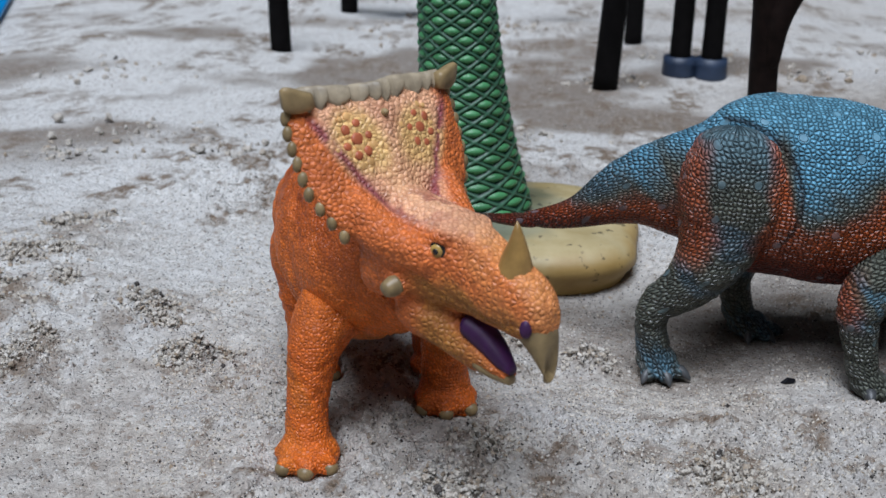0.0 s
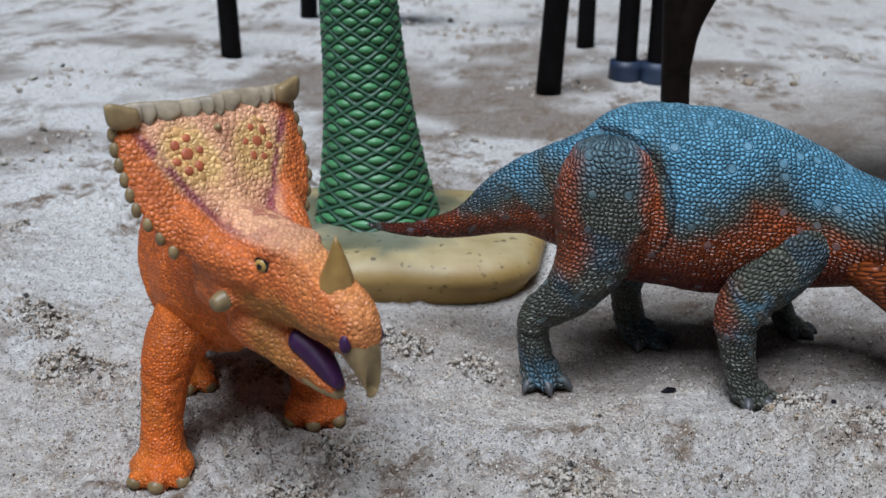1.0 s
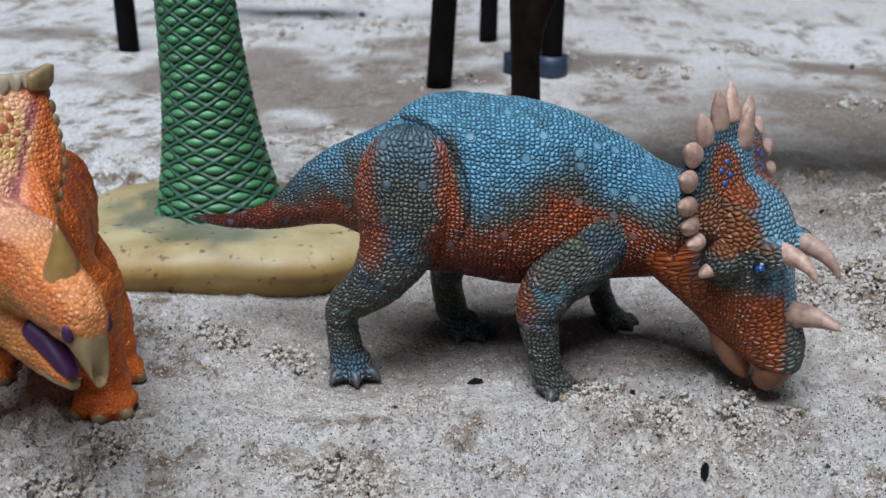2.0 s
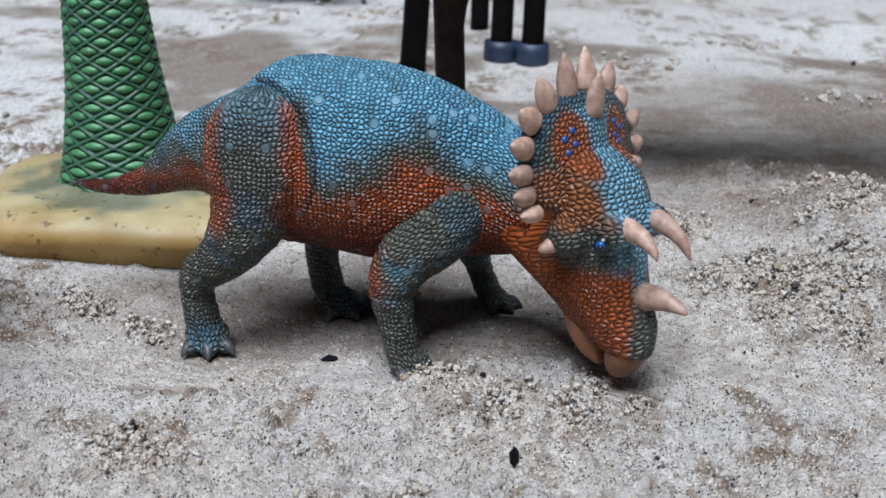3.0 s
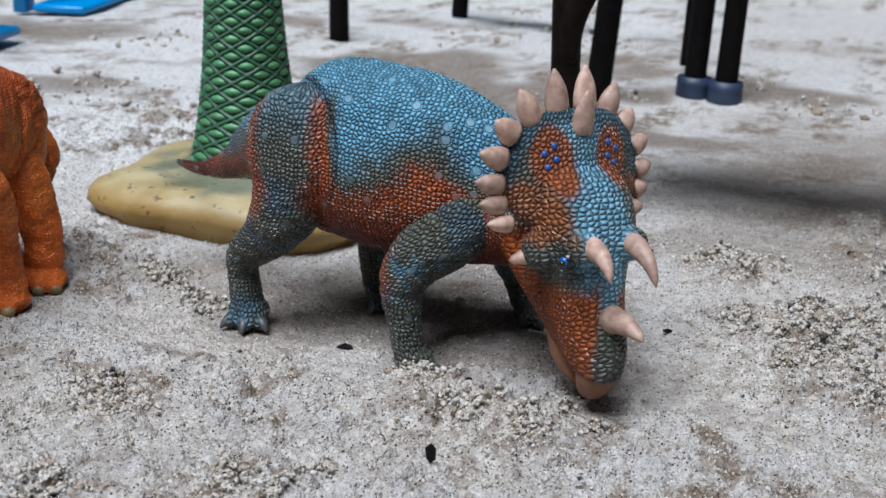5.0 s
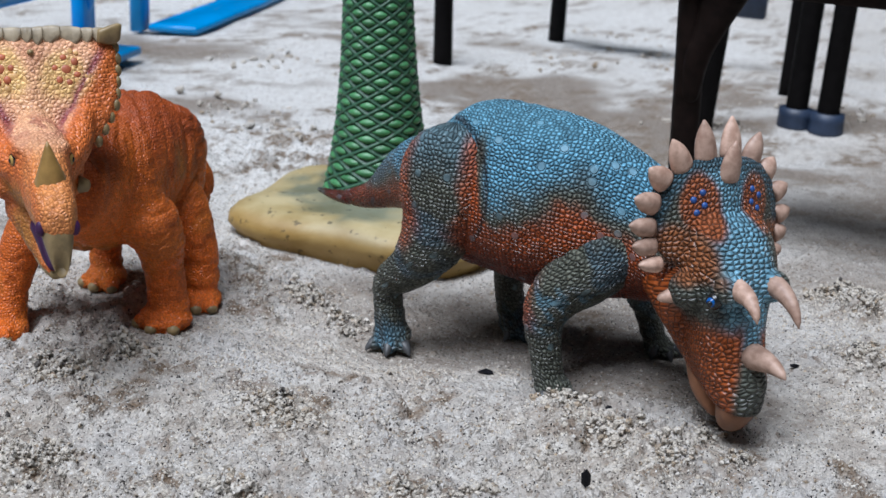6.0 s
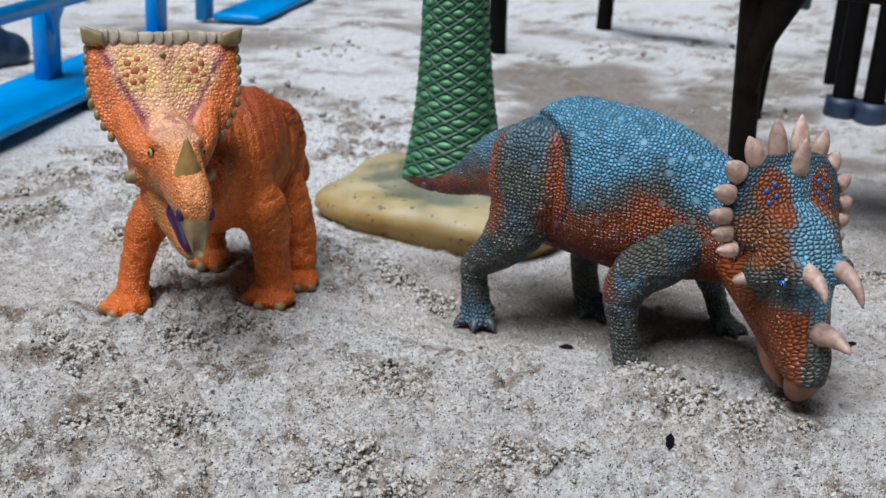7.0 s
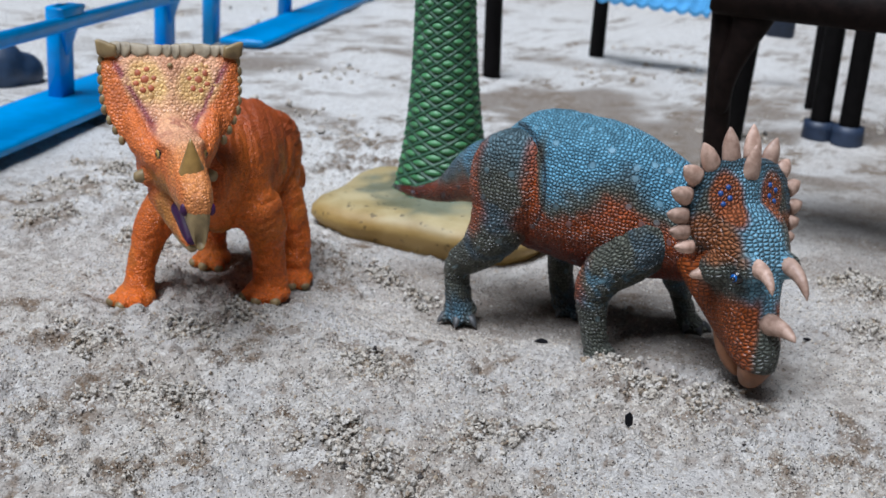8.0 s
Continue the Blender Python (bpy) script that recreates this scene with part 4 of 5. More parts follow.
o_bridge += [tube([(*oh(-1.05, s * 1.1, 6.55), 0.4), (*oh(-0.5, s * 0.88, 6.05), 0.5), (*oh(0.3, s * 0.5, 5.75), 0.5)], 4, 14) for s in (-1, 1)]
o_cheeks = [ball(oh(-0.1, s * 0.75, 5.1), (0.36, 0.36, 0.34)) for s in (-1, 1)]
o_brow = [ball(oh(0.72, s * 0.4, 6.25), (0.32, 0.32, 0.25)) for s in (-1, 1)]
jaw = head_loft([(-0.2, 4.6, 0.7, 0.85), (0.5, 4.25, 0.55, 0.62), (1.1, 3.9, 0.42, 0.45), (1.65, 3.72, 0.28, 0.34), (2.05, 3.58, 0.14, 0.2)])


def orange_head_paint(p):
    q = p - OO
    f, z = q @ OF, p[:, 2]
    l = q @ OL - 0.15 * np.maximum(f, 0)
    n = speckle(p, 1.3, 61) - 0.5
    c = np.tile(np.array(TERRA), (len(p), 1))
    c = blend(c, (0.64, 0.175, 0.04), smooth(n, -0.05, 0.2))
    al = np.abs(l)
    inner = smooth(al + 0.3 * n, 1.75, 1.4) * smooth(z, 6.1, 6.5) * smooth(al - 0.66 * (z - 5.75), 0.35, 0.1)
    c = blend(c, (0.84, 0.46, 0.26), inner)
    for s in (-1, 1):
        c = blend(c, YELLOW, 0.9 * smooth(np.hypot((l - s * 0.75) / 0.75, (z - 7.65) / 0.7) + 0.5 * n, 1.1, 0.5))
    c = blend(c, YELLOW, 0.2 * smooth(np.hypot(l / 0.6, (z - 7.2) / 0.6) + 0.6 * n, 1.2, 0.5))
    line = np.exp(-(((al - 0.5 - 0.62 * (z - 6.3)) / 0.13) ** 2)) * smooth(z, 6.3, 6.6) * smooth(z, 8.4, 8.0) * (f < 0.2)
    c = blend(c, (0.24, 0.05, 0.075), 0.95 * line * smooth(speckle(p, 4.0, 67), 0.3, 0.45))
    brow = np.exp(-(((f + 0.1) / 0.7) ** 2)) * smooth(z, 6.2, 6.5) * smooth(al, 0.9, 0.6)
    c = blend(c, (0.27, 0.055, 0.06), 0.6 * brow * smooth(speckle(p, 4.0, 71), 0.45, 0.6))
    c = blend(c, (0.74, 0.36, 0.12), 0.55 * smooth(al + 0.4 * n, 0.7, 0.3) * smooth(f, 0.6, 1.6) * smooth(z, 4.4, 5.0))
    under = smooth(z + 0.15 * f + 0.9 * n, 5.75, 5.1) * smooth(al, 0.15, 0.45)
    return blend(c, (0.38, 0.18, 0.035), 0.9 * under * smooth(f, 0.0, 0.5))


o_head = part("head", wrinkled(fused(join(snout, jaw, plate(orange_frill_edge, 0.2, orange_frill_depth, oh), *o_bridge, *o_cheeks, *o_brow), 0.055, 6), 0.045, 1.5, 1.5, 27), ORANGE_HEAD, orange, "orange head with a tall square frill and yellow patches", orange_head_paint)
part("nose_horn", cone(oh(1.98, 0, 5.66), oh(2.07, -0.06, 6.78), 0.43, OF * 0.05, 14, 0.05, 1.0, 1.0), GOLD_HORN, o_head, "golden-tan nose horn")
part("beak", head_loft([(2.4, 4.75, 0.26, 0.36), (2.68, 4.68, 0.5, 0.34), (2.88, 4.48, 0.6, 0.26), (2.95, 4.14, 0.4, 0.16), (2.84, 3.82, 0.12, 0.06)]), TAN_HORN, o_head, "olive-tan hooked beak")
part("mouth", moved(head_loft([(1.1, 4.42, 0.26, 0.36), (1.5, 4.18, 0.28, 0.28), (1.85, 3.92, 0.22, 0.22), (2.1, 3.72, 0.1, 0.12)]), lambda v: v - OL * 0.04), PURPLE, o_head, "glossy purple open mouth")
part("lower_beak", head_loft([(1.4, 3.74, 0.22, 0.36), (1.75, 3.6, 0.18, 0.27), (2.05, 3.48, 0.1, 0.12)]), TAN_HORN, o_head, "tan lower beak")
for s in (-1, 1):
    out = OL * s * 0.94 + OF * 0.34
    part("eye_socket", stud(oh(0.72, s * 0.61, 5.98), out, 0.21, 0.1), BLACK_GLOSS, o_head, "dark eye rim")
    part("eye", stud(oh(0.73, s * 0.64, 5.98), out, 0.15, 0.1), EYE_YELLOW, o_head, "brown eye")
    part("pupil", stud(oh(0.75, s * 0.69, 5.98), out, 0.075, 0.07), BLACK_GLOSS, o_head)
    part("cheek_spike", cone(oh(-0.05, s * 0.92, 5.12), oh(-0.05, s * 1.24, 5.06), 0.24, (0, 0, 0), 12, 0.5), TAN_HORN, o_head, "olive-tan cheek spike")
    part("nostril", ball(oh(2.66, s * 0.38, 4.86), (0.12, 0.12, 0.19)), PURPLE, o_head, "purple nostril")
    part("frill_corner", corner(s), TAN_HORN, o_head, "olive-tan frill corner")
    for i in range(9):
        z = 8.2 - i * 0.275
        l = orange_frill_edge(math.atan2((z - 7.15) / 1.45, 1))[0][1]
        part("frill_bead", ball(oh(orange_frill_depth(l, z) - 0.05, s * (l - 0.04), z), (0.11, 0.11, 0.16)), TAN_HORN, o_head, "olive-tan bead")
    for l, z, r in ((0.78, 7.74, 0.155), (0.52, 7.78, 0.09), (0.62, 7.5, 0.1), (0.86, 7.44, 0.1), (1.06, 7.62, 0.1), (1.0, 7.92, 0.1), (0.73, 8.02, 0.1)):
        a = 7 * l + z
        for k in range(3):
            g = a * 5 + k * 2.1
            w, h = l + (r + 0.11) * math.cos(g), z + (r + 0.11) * math.sin(g)
            part("pale_scale", stud(oh(orange_frill_depth(w, h) + 0.165, s * w, h), OF * 0.9 + np.array([0, 0, 0.42]), 0.075 + 0.02 * math.sin(g * 3), 0.04), PALE_SCALE, o_head)
        part("spot", stud(oh(orange_frill_depth(l, z) + 0.17, s * l, z), OF * 0.9 + np.array([0, 0, 0.42]), r, 0.06, 0.85 + 0.3 * (a % 1)), RED_SPOT, o_head, "brick-red raised scale")


def ruffle():
    """One rippled band along the frill's top edge."""
    u = np.linspace(-1.78, 1.78, 260)
    saw = (u * 2.75 + 0.3 * np.sin(u * 4)) % 1.0
    lobe = np.sin(math.pi * saw) ** 0.45
    low = 8.44 - 0.2 * (1 - np.abs(2 * saw - 1)) ** 0.7 - 0.03 * np.sin(u * 7.3)
    high = 8.72 + 0.035 * lobe + 0.03 * np.sin(u * 3.1)
    thick = 0.085 + 0.03 * lobe + 0.09 * saw
    c = np.array([oh(orange_frill_depth(l, 8.55) + 0.05, l, z) for l, z in zip(u, (low + high) / 2)])
    up = np.array([0, 0, 1.0]) * 0.93 - OF * 0.36
    across = OF * 0.93 + np.array([0, 0, 0.36])
    return skinned(c, across[None] * thick[:, None], up[None] * ((high - low) / 2)[:, None], 16, 3.2)


part("frill_ruffle", ruffle(), RUFFLE, o_head, "grey-tan ruffled frill edge")
part("frill_knob", cone(oh(-1.75, -0.05, 8.1), oh(-1.45, -0.05, 8.2), 0.14, (0, 0, 0), 10, 0.3), TAN_HORN, o_head)

# ---- toy palm ----
palm = thing("toy_palm_tree", "green toy palm trunk, diamond lattice, on a sand-yellow base", "toy tree", (0.8, 39.6, -0.35))


def trunk_centre(z):
    k = np.clip((z - 0.6) / 9.0, 0, 1.2)
    return 0.96 - 0.85 * k, 39.6 + 0.7 * k


def trunk_radius(z):
    return 1.18 + 1.06 * np.exp(-(np.maximum(z - 0.6, 0) / 3.5) ** 1.1)


def base_edge(a):
    c, s = math.cos(a), math.sin(a)
    k = (abs(c) ** 4.2 + abs(s) ** 4.2) ** (-1 / 4.2)
    w = 1 + 0.03 * math.sin(3 * a + 1) + 0.02 * math.sin(5 * a)
    return c * k * 5.3 * w, s * k * 4.35 * w


def palm_base():
    verts, faces, n = [], [], 72
    prof = [(0.93, -0.6), (0.95, -0.25), (1.0, 0.08), (0.99, 0.38), (0.95, 0.62), (0.89, 0.78), (0.8, 0.86), (0.74, 0.88), (0.68, 0.9), (0.62, 0.92), (0.56, 0.94), (0.5, 0.95), (0.44, 0.98), (0.35, 1.05), (0.15, 1.1)]
    for k, z in prof:
        for j in range(n):
            x, y = base_edge(2 * math.pi * j / n)
            verts.append((1.35 + x * k, 39.3 + y * k, z + 0.05 * math.sin(x * 1.3 + y) * (z > 0)))
    for i in range(len(prof) - 1):
        for j in range(n):
            k = (j + 1) % n
            faces.append((i * n + j, i * n + k, (i + 1) * n + k, (i + 1) * n + j))
    faces += [tuple(range(n - 1, -1, -1)), tuple((len(prof) - 1) * n + j for j in range(n))]
    return np.array(verts), faces


def base_paint(p):
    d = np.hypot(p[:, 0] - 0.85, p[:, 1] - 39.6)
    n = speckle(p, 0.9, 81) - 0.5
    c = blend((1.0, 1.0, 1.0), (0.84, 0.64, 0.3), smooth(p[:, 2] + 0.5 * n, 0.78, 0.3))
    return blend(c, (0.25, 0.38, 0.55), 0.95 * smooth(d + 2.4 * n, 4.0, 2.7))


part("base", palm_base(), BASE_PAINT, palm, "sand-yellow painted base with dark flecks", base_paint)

AROUND, PITCH = 9, 0.295


def build_trunk():
    n, m, z0, z1 = AROUND * 14, 240, 0.6, 10.2
    a = np.linspace(0, 2 * math.pi, n, endpoint=False)
    z = np.linspace(z0, z1, m)
    Z, Aa = np.meshgrid(z, a, indexing="ij")
    u, v = Aa / (2 * math.pi) * AROUND, (Z - z0) / (2 * PITCH)
    d1, d2 = np.abs((u + v) % 1 - 0.5), np.abs((u - v) % 1 - 0.5)
    ridge = np.maximum(smooth(d1, 0.33, 0.45), smooth(d2, 0.33, 0.45))
    cx, cy = trunk_centre(Z)
    r = trunk_radius(Z) + 0.11 * ridge - 0.08
    verts = np.stack([cx + r * np.cos(Aa), cy + r * np.sin(Aa), Z], -1).reshape(-1, 3)
    i = np.arange(n * m).reshape(m, n)
    j = np.roll(i, -1, 1)
    faces = [tuple(q) for q in np.stack([i[:-1], j[:-1], j[1:], i[1:]], -1).reshape(-1, 4)]
    faces.append(tuple(int(q) for q in i[-1]))
    k = ridge.ravel()
    return (verts, faces), lambda p: blend((0.010, 0.042, 0.026), (0.06, 0.15, 0.085), k)


trunk_shape, trunk_paint = build_trunk()
trunk = part("trunk", trunk_shape, LATTICE, palm, "dark green trunk with a raised diamond lattice", trunk_paint)


def scale_mesh():
    verts, faces = [(0, 0, 0.5)], []
    for k, h in ((0.4, 0.44), (0.75, 0.28), (1.0, 0.0)):
        for j in range(8):
            a = 2 * math.pi * j / 8
            w = 0.86 if j % 2 else 1.0
            verts.append((k * math.cos(a) * w, k * math.sin(a) * w, h))
    for j in range(8):
        k = (j + 1) % 8
        faces.append((0, 1 + j, 1 + k))
        for i in range(2):
            faces.append((1 + i * 8 + j, 9 + i * 8 + j, 9 + i * 8 + k, 1 + i * 8 + k))
    data = bpy.data.meshes.new("scale")
    data.from_pydata(verts, [], faces)
    data.polygons.foreach_set("use_smooth", np.ones(len(faces), bool))
    data.materials.append(SCALE_GREEN)
    return data


SCALE_DATA = scale_mesh()
for row in range(1, 33):
    z = 0.6 + PITCH * row
    for j in range(AROUND):
        a = 2 * math.pi * (j + (0.0 if row % 2 else 0.5)) / AROUND
        x, y = trunk_centre(z)
        r = float(trunk_radius(z)) - 0.055
        ob = new("scale", SCALE_DATA)
        ob.parent = trunk
        w = 2 * math.pi * r / AROUND
        turn = Matrix(((-math.sin(a), 0, math.cos(a)), (math.cos(a), 0, math.sin(a)), (0, 1, 0))).to_4x4()
        here = Vector((x + r * math.cos(a), y + r * math.sin(a), z)) * CM - palm.location
        ob.matrix_basis = Matrix.Translation(here) @ turn @ Matrix.Diagonal((w * 0.33 * CM, PITCH * 0.56 * CM, 0.24 * CM, 1))

# ---- black and brown play huts ----
def post(x, y, top, r, lean=(0, 0)):
    z0 = ground_at(x, y) - 0.5
    pts = [(x, y, z0, r), (x + lean[0] * 0.5, y + lean[1] * 0.5, (z0 + top) / 2, r * 0.96), (x + lean[0], y + lean[1], top, r)]
    return tube(pts, 4, 14, 1.0, False)


hut = thing("toy_shelter", "toy shelter on thin black posts with a blue corrugated roof", "toy building", (2, 72, 0))
for x, y, r, lean in ((-9.96, 70.65, 0.62, (-0.4, 0)), (-7.2, 85.2, 0.6, (0, 0)), (8.25, 63.0, 0.68, (0.5, 0)), (11.2, 74.0, 0.55, (0, 0))):
    part("post", post(x, y, 9.5, r, lean), BLACK_POST, hut, "black plastic post")


def corrugated():
    verts, faces, n = [], [], 140
    for i in range(n + 1):
        x = -6.7 + 8.6 * i / n
        w = 0.26 * abs(math.sin(i * 0.19))
        z = 5.0 - 0.03 * (x + 8.5)
        for y, dz in ((82.0, 0), (82.0, 0.3), (85.0, 1.6), (85.0, 1.3)):
            verts.append((x, y, z - w + dz))
    for i in range(n):
        for j in range(4):
            k = (j + 1) % 4
            faces.append((i * 4 + j, i * 4 + k, i * 4 + 4 + k, i * 4 + 4 + j))
    return np.array(verts), faces


part("roof", corrugated(), PALE_BLUE, hut, "pale blue corrugated roof edge", None, False)
part("roof_flap", box((7.1, 82.0, 6.0), (2.0, 0.6, 4.6), (1, 0), 0.28), SLATE, hut, "slate-blue drooping roof flap")

twin = thing("toy_post_pair", "pair of black toy posts in a slate-blue foot", "toy building", (13.5, 66, 0))
for x, y in ((12.72, 66.3), (14.4, 66.0)):
    part("post", post(x, y, 11, 0.6, (0.08, 0)), BLACK_POST, twin, "black plastic post")
    part("socket", tube([(x, y, ground_at(x, y) - 0.3, 0.95), (x, y, 1.2, 0.9)], 3, 18, 1.0, False), SLATE, twin, "slate-blue ring foot")

table = thing("toy_platform", "dark brown toy platform of moulded wood with a braced post", "toy building", (11.7, 42.9, 0))
part("post", post(11.75, 43.3, 10.2, 0.55, (-0.55, -0.2)), BROWN_POST, table, "dark brown post")
part("brace", fused(join(*[tube([(11.6, 42.9, 5.6 + 0.5 * k, 0.35), (11.75 + 0.1 * k, 42.9, 7.3 + 0.4 * k, 0.5), (12.9 - 0.45 * k, 42.9, 9.6, 0.5)], 4, 12) for k in range(3)]), 0.12, 3), BROWN_POST, table, "dark brown solid brace")
part("beam", box((16.5, 42.9, 10.05), (11.5, 1.4, 1.4), (1, 0), 0.2), BROWN_POST, table, "dark brown top beam")

# Unseen deck above the beam, its depth set for the shade it casts.
part("deck", box((22.5, 45.2, 11.3), (23.5, 5.6, 1.2), (1, 0), 0.2), BROWN_POST, table, "dark brown deck")

# ---- blue fence ----
FD = np.array([-0.25, 0.968])
FN = np.array([0.968, 0.25])


def fence_section(start, length, width, posts, top):
    """A base plank from its near right corner; posts as (way along, way across from the right edge)."""
    c = np.array(start) + FD * length / 2 - FN * width / 2
    f = thing("toy_fence", "bright blue plastic toy fence on a flat base plank", "toy fence", (c[0], c[1], 0.2), "blue fence sections")
    part("base_plank", box((c[0], c[1], 0.75), (length, width, 0.5), FD, 0.12), BRIGHT_BLUE, f)
    for k, across in posts:
        p = np.array(start) + FD * k - FN * across
        q = part("post", box((p[0], p[1], top / 2 + 0.4), (1.55, 0.8, top), FD, 0.08), BRIGHT_BLUE, f)
        part("cap", moved(box((p[0] + FN[0] * 0.4, p[1] + FN[1] * 0.4, top - 0.9), (2.6, 1.1, 2.6), FD, 0.08), lambda v, p=p: np.array([*(p + FN * 0.4 + (v[:2] - p - FN * 0.4) * (0.1 + 0.9 * (v[2] - top + 2.2) / 2.6)), v[2]])), BRIGHT_BLUE, q, "wedge-shaped post cap")
    a, b = posts[0], posts[-1]
    pa, pb = np.array(start) + FD * a[0] - FN * (a[1] - 0.5), np.array(start) + FD * b[0] - FN * (b[1] - 0.5)
    mid, run = (pa + pb) / 2, pb - pa
    for z in (top - 0.45, top + 2.1):
        part("rail", box((mid[0], mid[1], z), (float(np.linalg.norm(run)) + 1.5, 0.5, 0.75), tuple(run), 0.08), BRIGHT_BLUE, f)
    return f


fence_section((-16.6, 28.0), 32.0, 4.5, ((-3.0, 3.1), (17.0, 3.1), (30.2, 2.8)), 5.4)
fence_section((-26.2, 67.0), 34.0, 3.4, ((0.6, 4.2), (16, 3.6), (31, 3.2)), 5.4)
part("latch_bar", box((-29.6, 62.2, 5.0), (4.6, 0.35, 0.4), (-0.4, 0.9), 0.05), BRIGHT_BLUE, scene.objects["toy_fence"], "thin blue latch bar")
# Unidentified navy object, given a plain lumpy shape.
single("boulder", fused(join(ball((-32.2, 47.4, 0.9), (1.9, 1.6, 1.8)), ball((-31.3, 48.6, 0.6), (1.3, 1.3, 1.2))), 0.2, 3), NAVY, "dark navy rounded lump behind the blue fence", "rock", (-32.2, 47.4, 0))

# ---- loose bits on the sand ----
def ico():
    g = (1 + 5**0.5) / 2
    v = np.array([(-1, g, 0), (1, g, 0), (-1, -g, 0), (1, -g, 0), (0, -1, g), (0, 1, g), (0, -1, -g), (0, 1, -g), (g, 0, -1), (g, 0, 1), (-g, 0, -1), (-g, 0, 1)]) / 1.9
    f = [(0, 11, 5), (0, 5, 1), (0, 1, 7), (0, 7, 10), (0, 10, 11), (1, 5, 9), (5, 11, 4), (11, 10, 2), (10, 7, 6), (7, 1, 8), (3, 9, 4), (3, 4, 2), (3, 2, 6), (3, 6, 8), (3, 8, 9), (4, 9, 5), (2, 4, 11), (6, 2, 10), (8, 6, 7), (9, 8, 1)]
    return v, np.array(f)


def grain_bit():
    """A rough eight-sided grain."""
    v = np.array([(1, 0, 0), (-1, 0, 0), (0, 1, 0), (0, -1, 0), (0, 0, 1), (0, 0, -1)], float)
    f = [(0, 2, 4), (2, 1, 4), (1, 3, 4), (3, 0, 4), (2, 0, 5), (1, 2, 5), (3, 1, 5), (0, 3, 5)]
    return v, np.array(f)


def round_bit():
    """A ball of eighty small faces."""
    v, f = ico()
    v = v / np.linalg.norm(v, axis=1)[:, None]
    verts, faces, seen = [tuple(p) for p in v], [], {}

    def middle(a, b):
        key = (min(a, b), max(a, b))
        if key not in seen:
            q = (np.array(verts[a]) + np.array(verts[b])) / 2
            verts.append(tuple(q / np.linalg.norm(q)))
            seen[key] = len(verts) - 1
        return seen[key]

    for a, b, c in f.tolist():
        ab, bc, ca = middle(a, b), middle(b, c), middle(c, a)
        faces += [(a, ab, ca), (b, bc, ab), (c, ca, bc), (ab, bc, ca)]
    return np.array(verts), np.array(faces)


def scattered(name, bit, x, y, up, sz, r, label):
    """Rough bits of one kind, each bent its own way, joined into one mesh."""
    v, f = bit
    v = v / np.linalg.norm(v, axis=1)[:, None]
    m, n = len(v), len(x)
    z = sand_height(x, y) + up * 0.8 - sz * 0.3
    lobes = r.normal(0, 1, (n, 3, 3))
    wave = np.sin(np.einsum("vk,njk->nvj", v, lobes) * 3.2 + r.uniform(0, 6, (n, 1, 3))).sum(-1, keepdims=True)
    wobble = 1 + 0.2 * wave + 0.16 * r.normal(0, 1, (n, m, 1)).clip(-1.5, 1.5)
    flat = r.uniform(0.6, 1.15, (n, 1, 3))
    verts = np.stack([x, y, z], -1)[:, None, :] + v[None] * wobble * flat * sz[:, None, None]
    faces = (f[None] + m * np.arange(n)[:, None, None]).reshape(-1, 3)
    data = bpy.data.meshes.new(name)
    data.vertices.add(m * n)
    data.vertices.foreach_set("co", (verts * CM).astype(np.float32).ravel())
    data.loops.add(faces.size)
    data.loops.foreach_set("vertex_index", faces.astype(np.int32).ravel())
    data.polygons.add(len(faces))
    data.polygons.foreach_set("loop_start", np.arange(0, faces.size, 3, dtype=np.int32))
    data.update(calc_edges=True)
    data.materials.append(CRUMB_SAND)
    return tagged(new(name, data), label, "sand", kind="stuff")


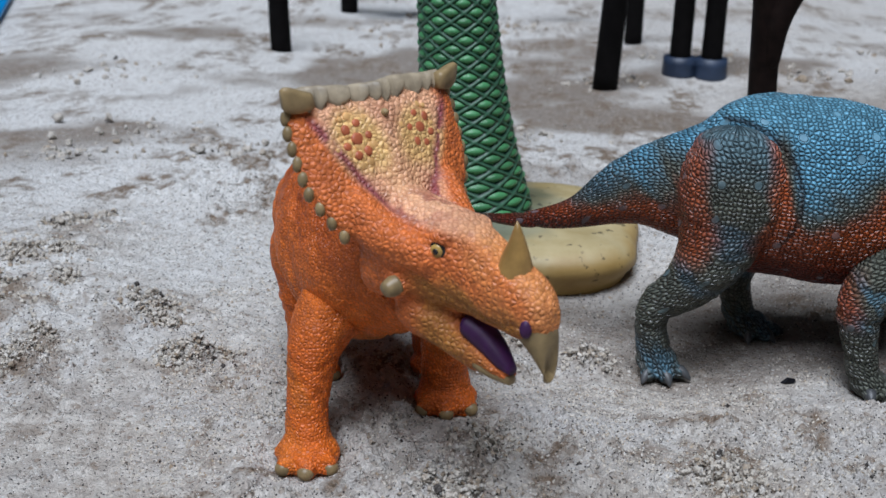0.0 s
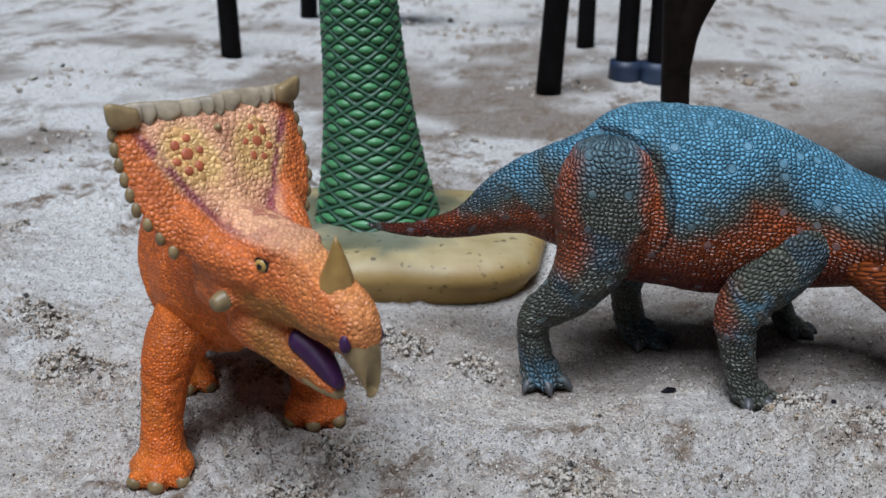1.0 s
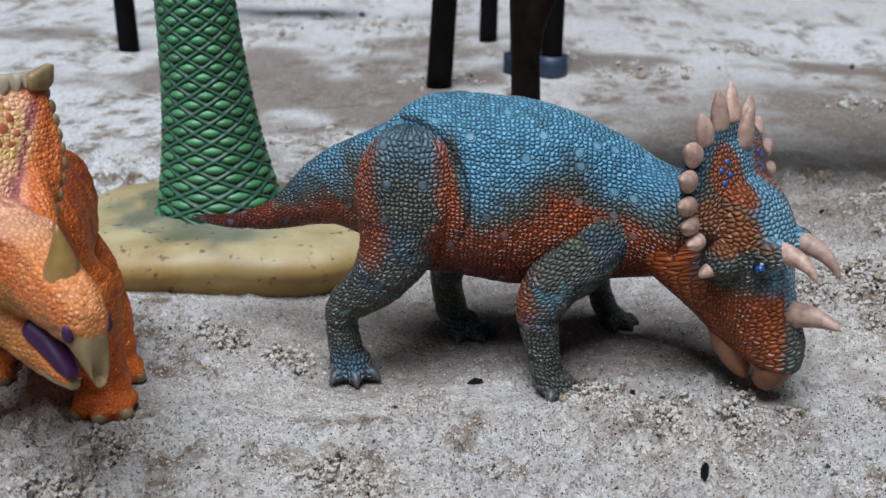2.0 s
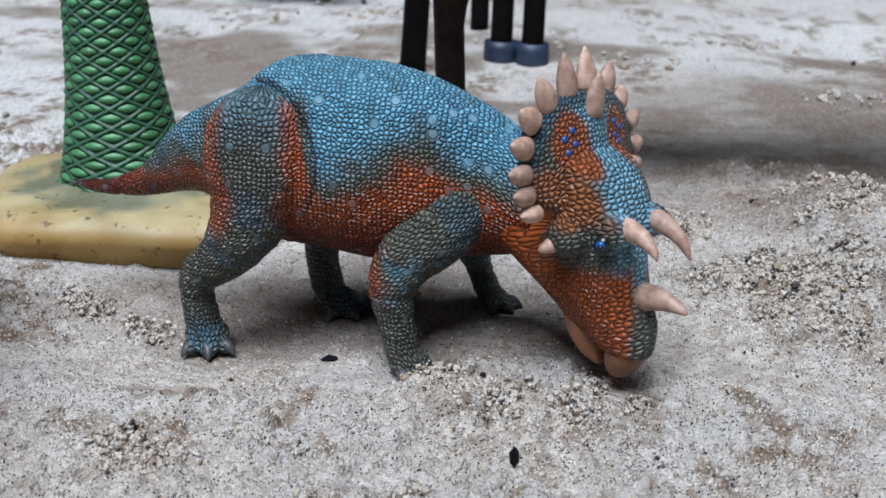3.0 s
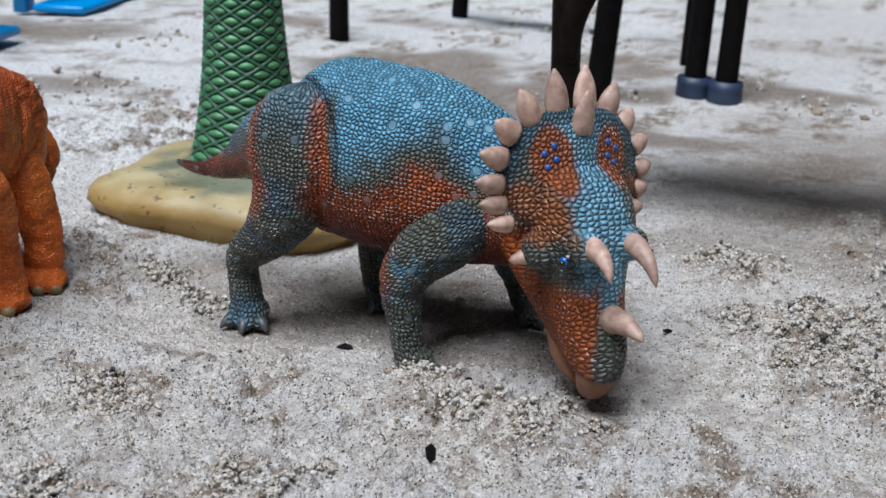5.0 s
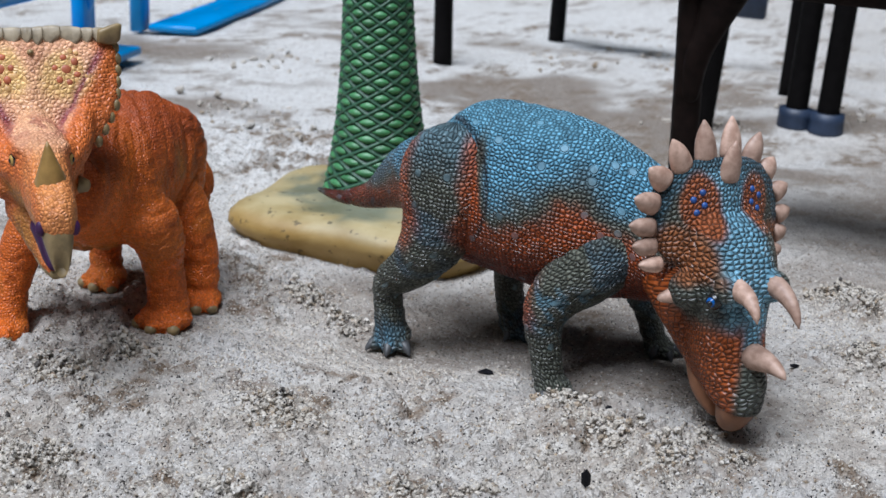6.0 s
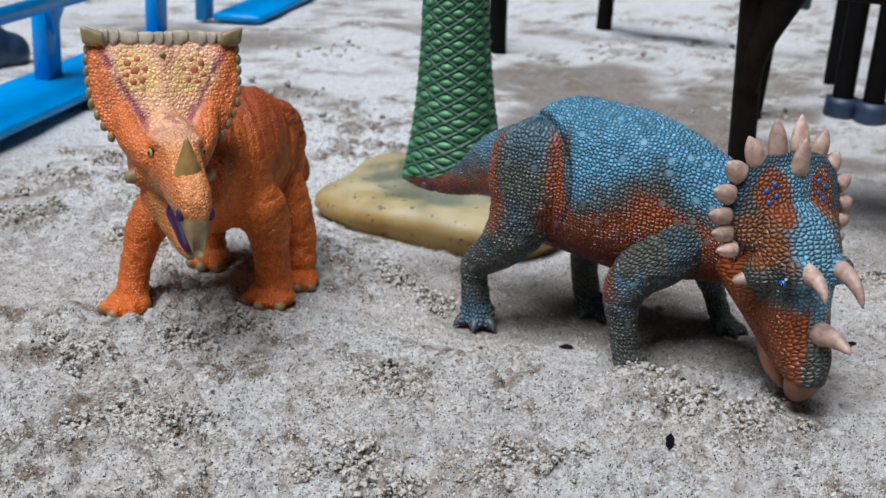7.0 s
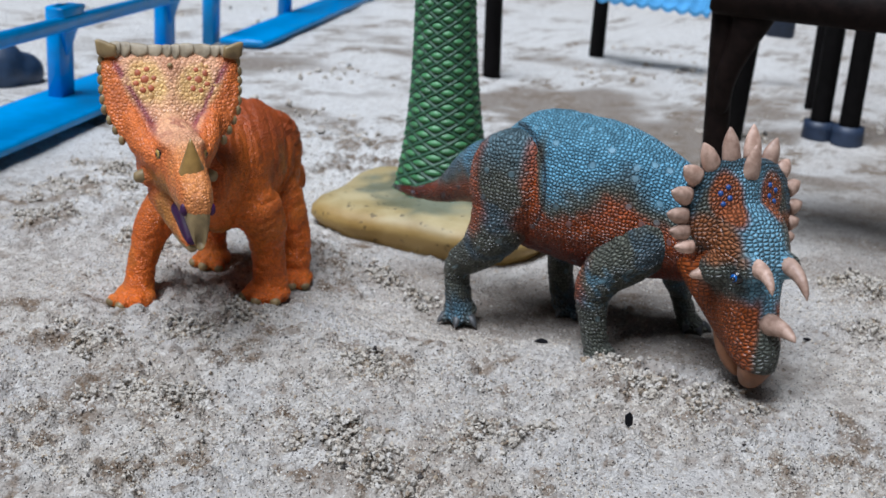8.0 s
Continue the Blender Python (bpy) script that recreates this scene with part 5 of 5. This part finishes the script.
def build_crumbs():
    r = np.random.RandomState(7)
    n = 120000
    x, y = r.uniform(-7, 26, n), 13.5 + 27 * r.uniform(0, 1, n) ** 1.25
    thick = fbm(x * 0.5, y * 0.5, 3, 21)
    # Pale grains thin out where the sand's shade is painted.
    keep = r.uniform(0, 1, n) < (0.2 + 0.8 * smooth(thick, 0.38, 0.62)) * (1 - 0.8 * damp_shade_at(x, y))
    x, y = x[keep], y[keep]
    scattered("sand_grains", grain_bit(), x, y, 0 * x, 0.026 + 0.055 * r.uniform(0, 1, len(x)) ** 2.2, r, "fine loose pale grains lying on the sand")
    xs, ys, lift, size = [], [], [], []
    for cx, cy, rad, a in PATCHES:
        k = int(260 + 380 * min(rad, 2.0) * (1 + 0.2 * a))
        px, py, up = cx + r.normal(0, rad * 0.62, k), cy + r.normal(0, rad * 0.5, k), np.zeros(k)
        m = k // 9
        for q in range(5):
            ax, ay = cx + r.normal(0, rad * 0.6), cy + r.normal(0, rad * 0.5)
            px[q * m : (q + 1) * m], py[q * m : (q + 1) * m] = ax + r.normal(0, 0.2, m), ay + r.normal(0, 0.18, m)
        up[: 5 * m] = np.abs(r.normal(0, 0.13, 5 * m))
        xs.append(px), ys.append(py), lift.append(up), size.append(0.025 + 0.085 * r.uniform(0, 1, k) ** 2.6)
    for cx, cy, rad in ((-4, 78, 2.5), (1, 84, 2.2), (5, 80, 1.5), (9, 64, 1.2), (14, 70, 2.0), (-3, 92, 3), (20, 66, 1.5), (26, 72, 2.5), (-14, 52, 2), (-18, 62, 2.5), (-9.3, 48.8, 1.3), (3, 52, 1.4), (-15.6, 48.3, 1.5), (-40, 80, 6), (-48, 95, 7), (30, 58, 1.5)):
        k = 40
        xs.append(cx + r.normal(0, rad, k)), ys.append(cy + r.normal(0, rad * 0.6, k)), lift.append(np.abs(r.normal(0, 0.15, k))), size.append(0.05 + 0.2 * r.uniform(0, 1, k) ** 3)
    x, y, up, sz = (np.concatenate(q) for q in (xs, ys, lift, size))
    small = sz < 0.05
    scattered("sand_bits", ico(), x[small], y[small], up[small], sz[small], r, "loose tan and white bits of crumbled sand")
    scattered("sand_crumbs", round_bit(), x[~small], y[~small], up[~small], sz[~small], r, "loose tan and white sand crumbs and clods")


build_crumbs()

for x, y, size, turn in ((14.35, 23.0, (0.14, 0.1, 0.26), 0.4), (9.5, 29.3, (0.24, 0.1, 0.1), 0.2), (21.9, 40.3, (0.17, 0.1, 0.08), 0), (13.5, 27.9, (0.13, 0.08, 0.06), 0.8), (17.6, 32.4, (0.2, 0.1, 0.08), 0.3)):
    z = ground_at(x, y)
    v, f = ico()
    g = np.random.RandomState(int(x * 10))
    v = v * (1 + 0.28 * g.normal(0, 1, (12, 1)).clip(-1.2, 1.2)) * np.array(size)
    c, k = math.cos(turn), math.sin(turn)
    v = np.stack([c * v[:, 0] - k * v[:, 1] + x, k * v[:, 0] + c * v[:, 1] + y, v[:, 2] + z + size[2] * 0.75], -1)
    single("char_bit", (v, [tuple(int(i) for i in q) for q in f]), CHAR, "small jagged black charred bit lying on the sand", "debris", (x, y, z), "charred bits", "", None, False)
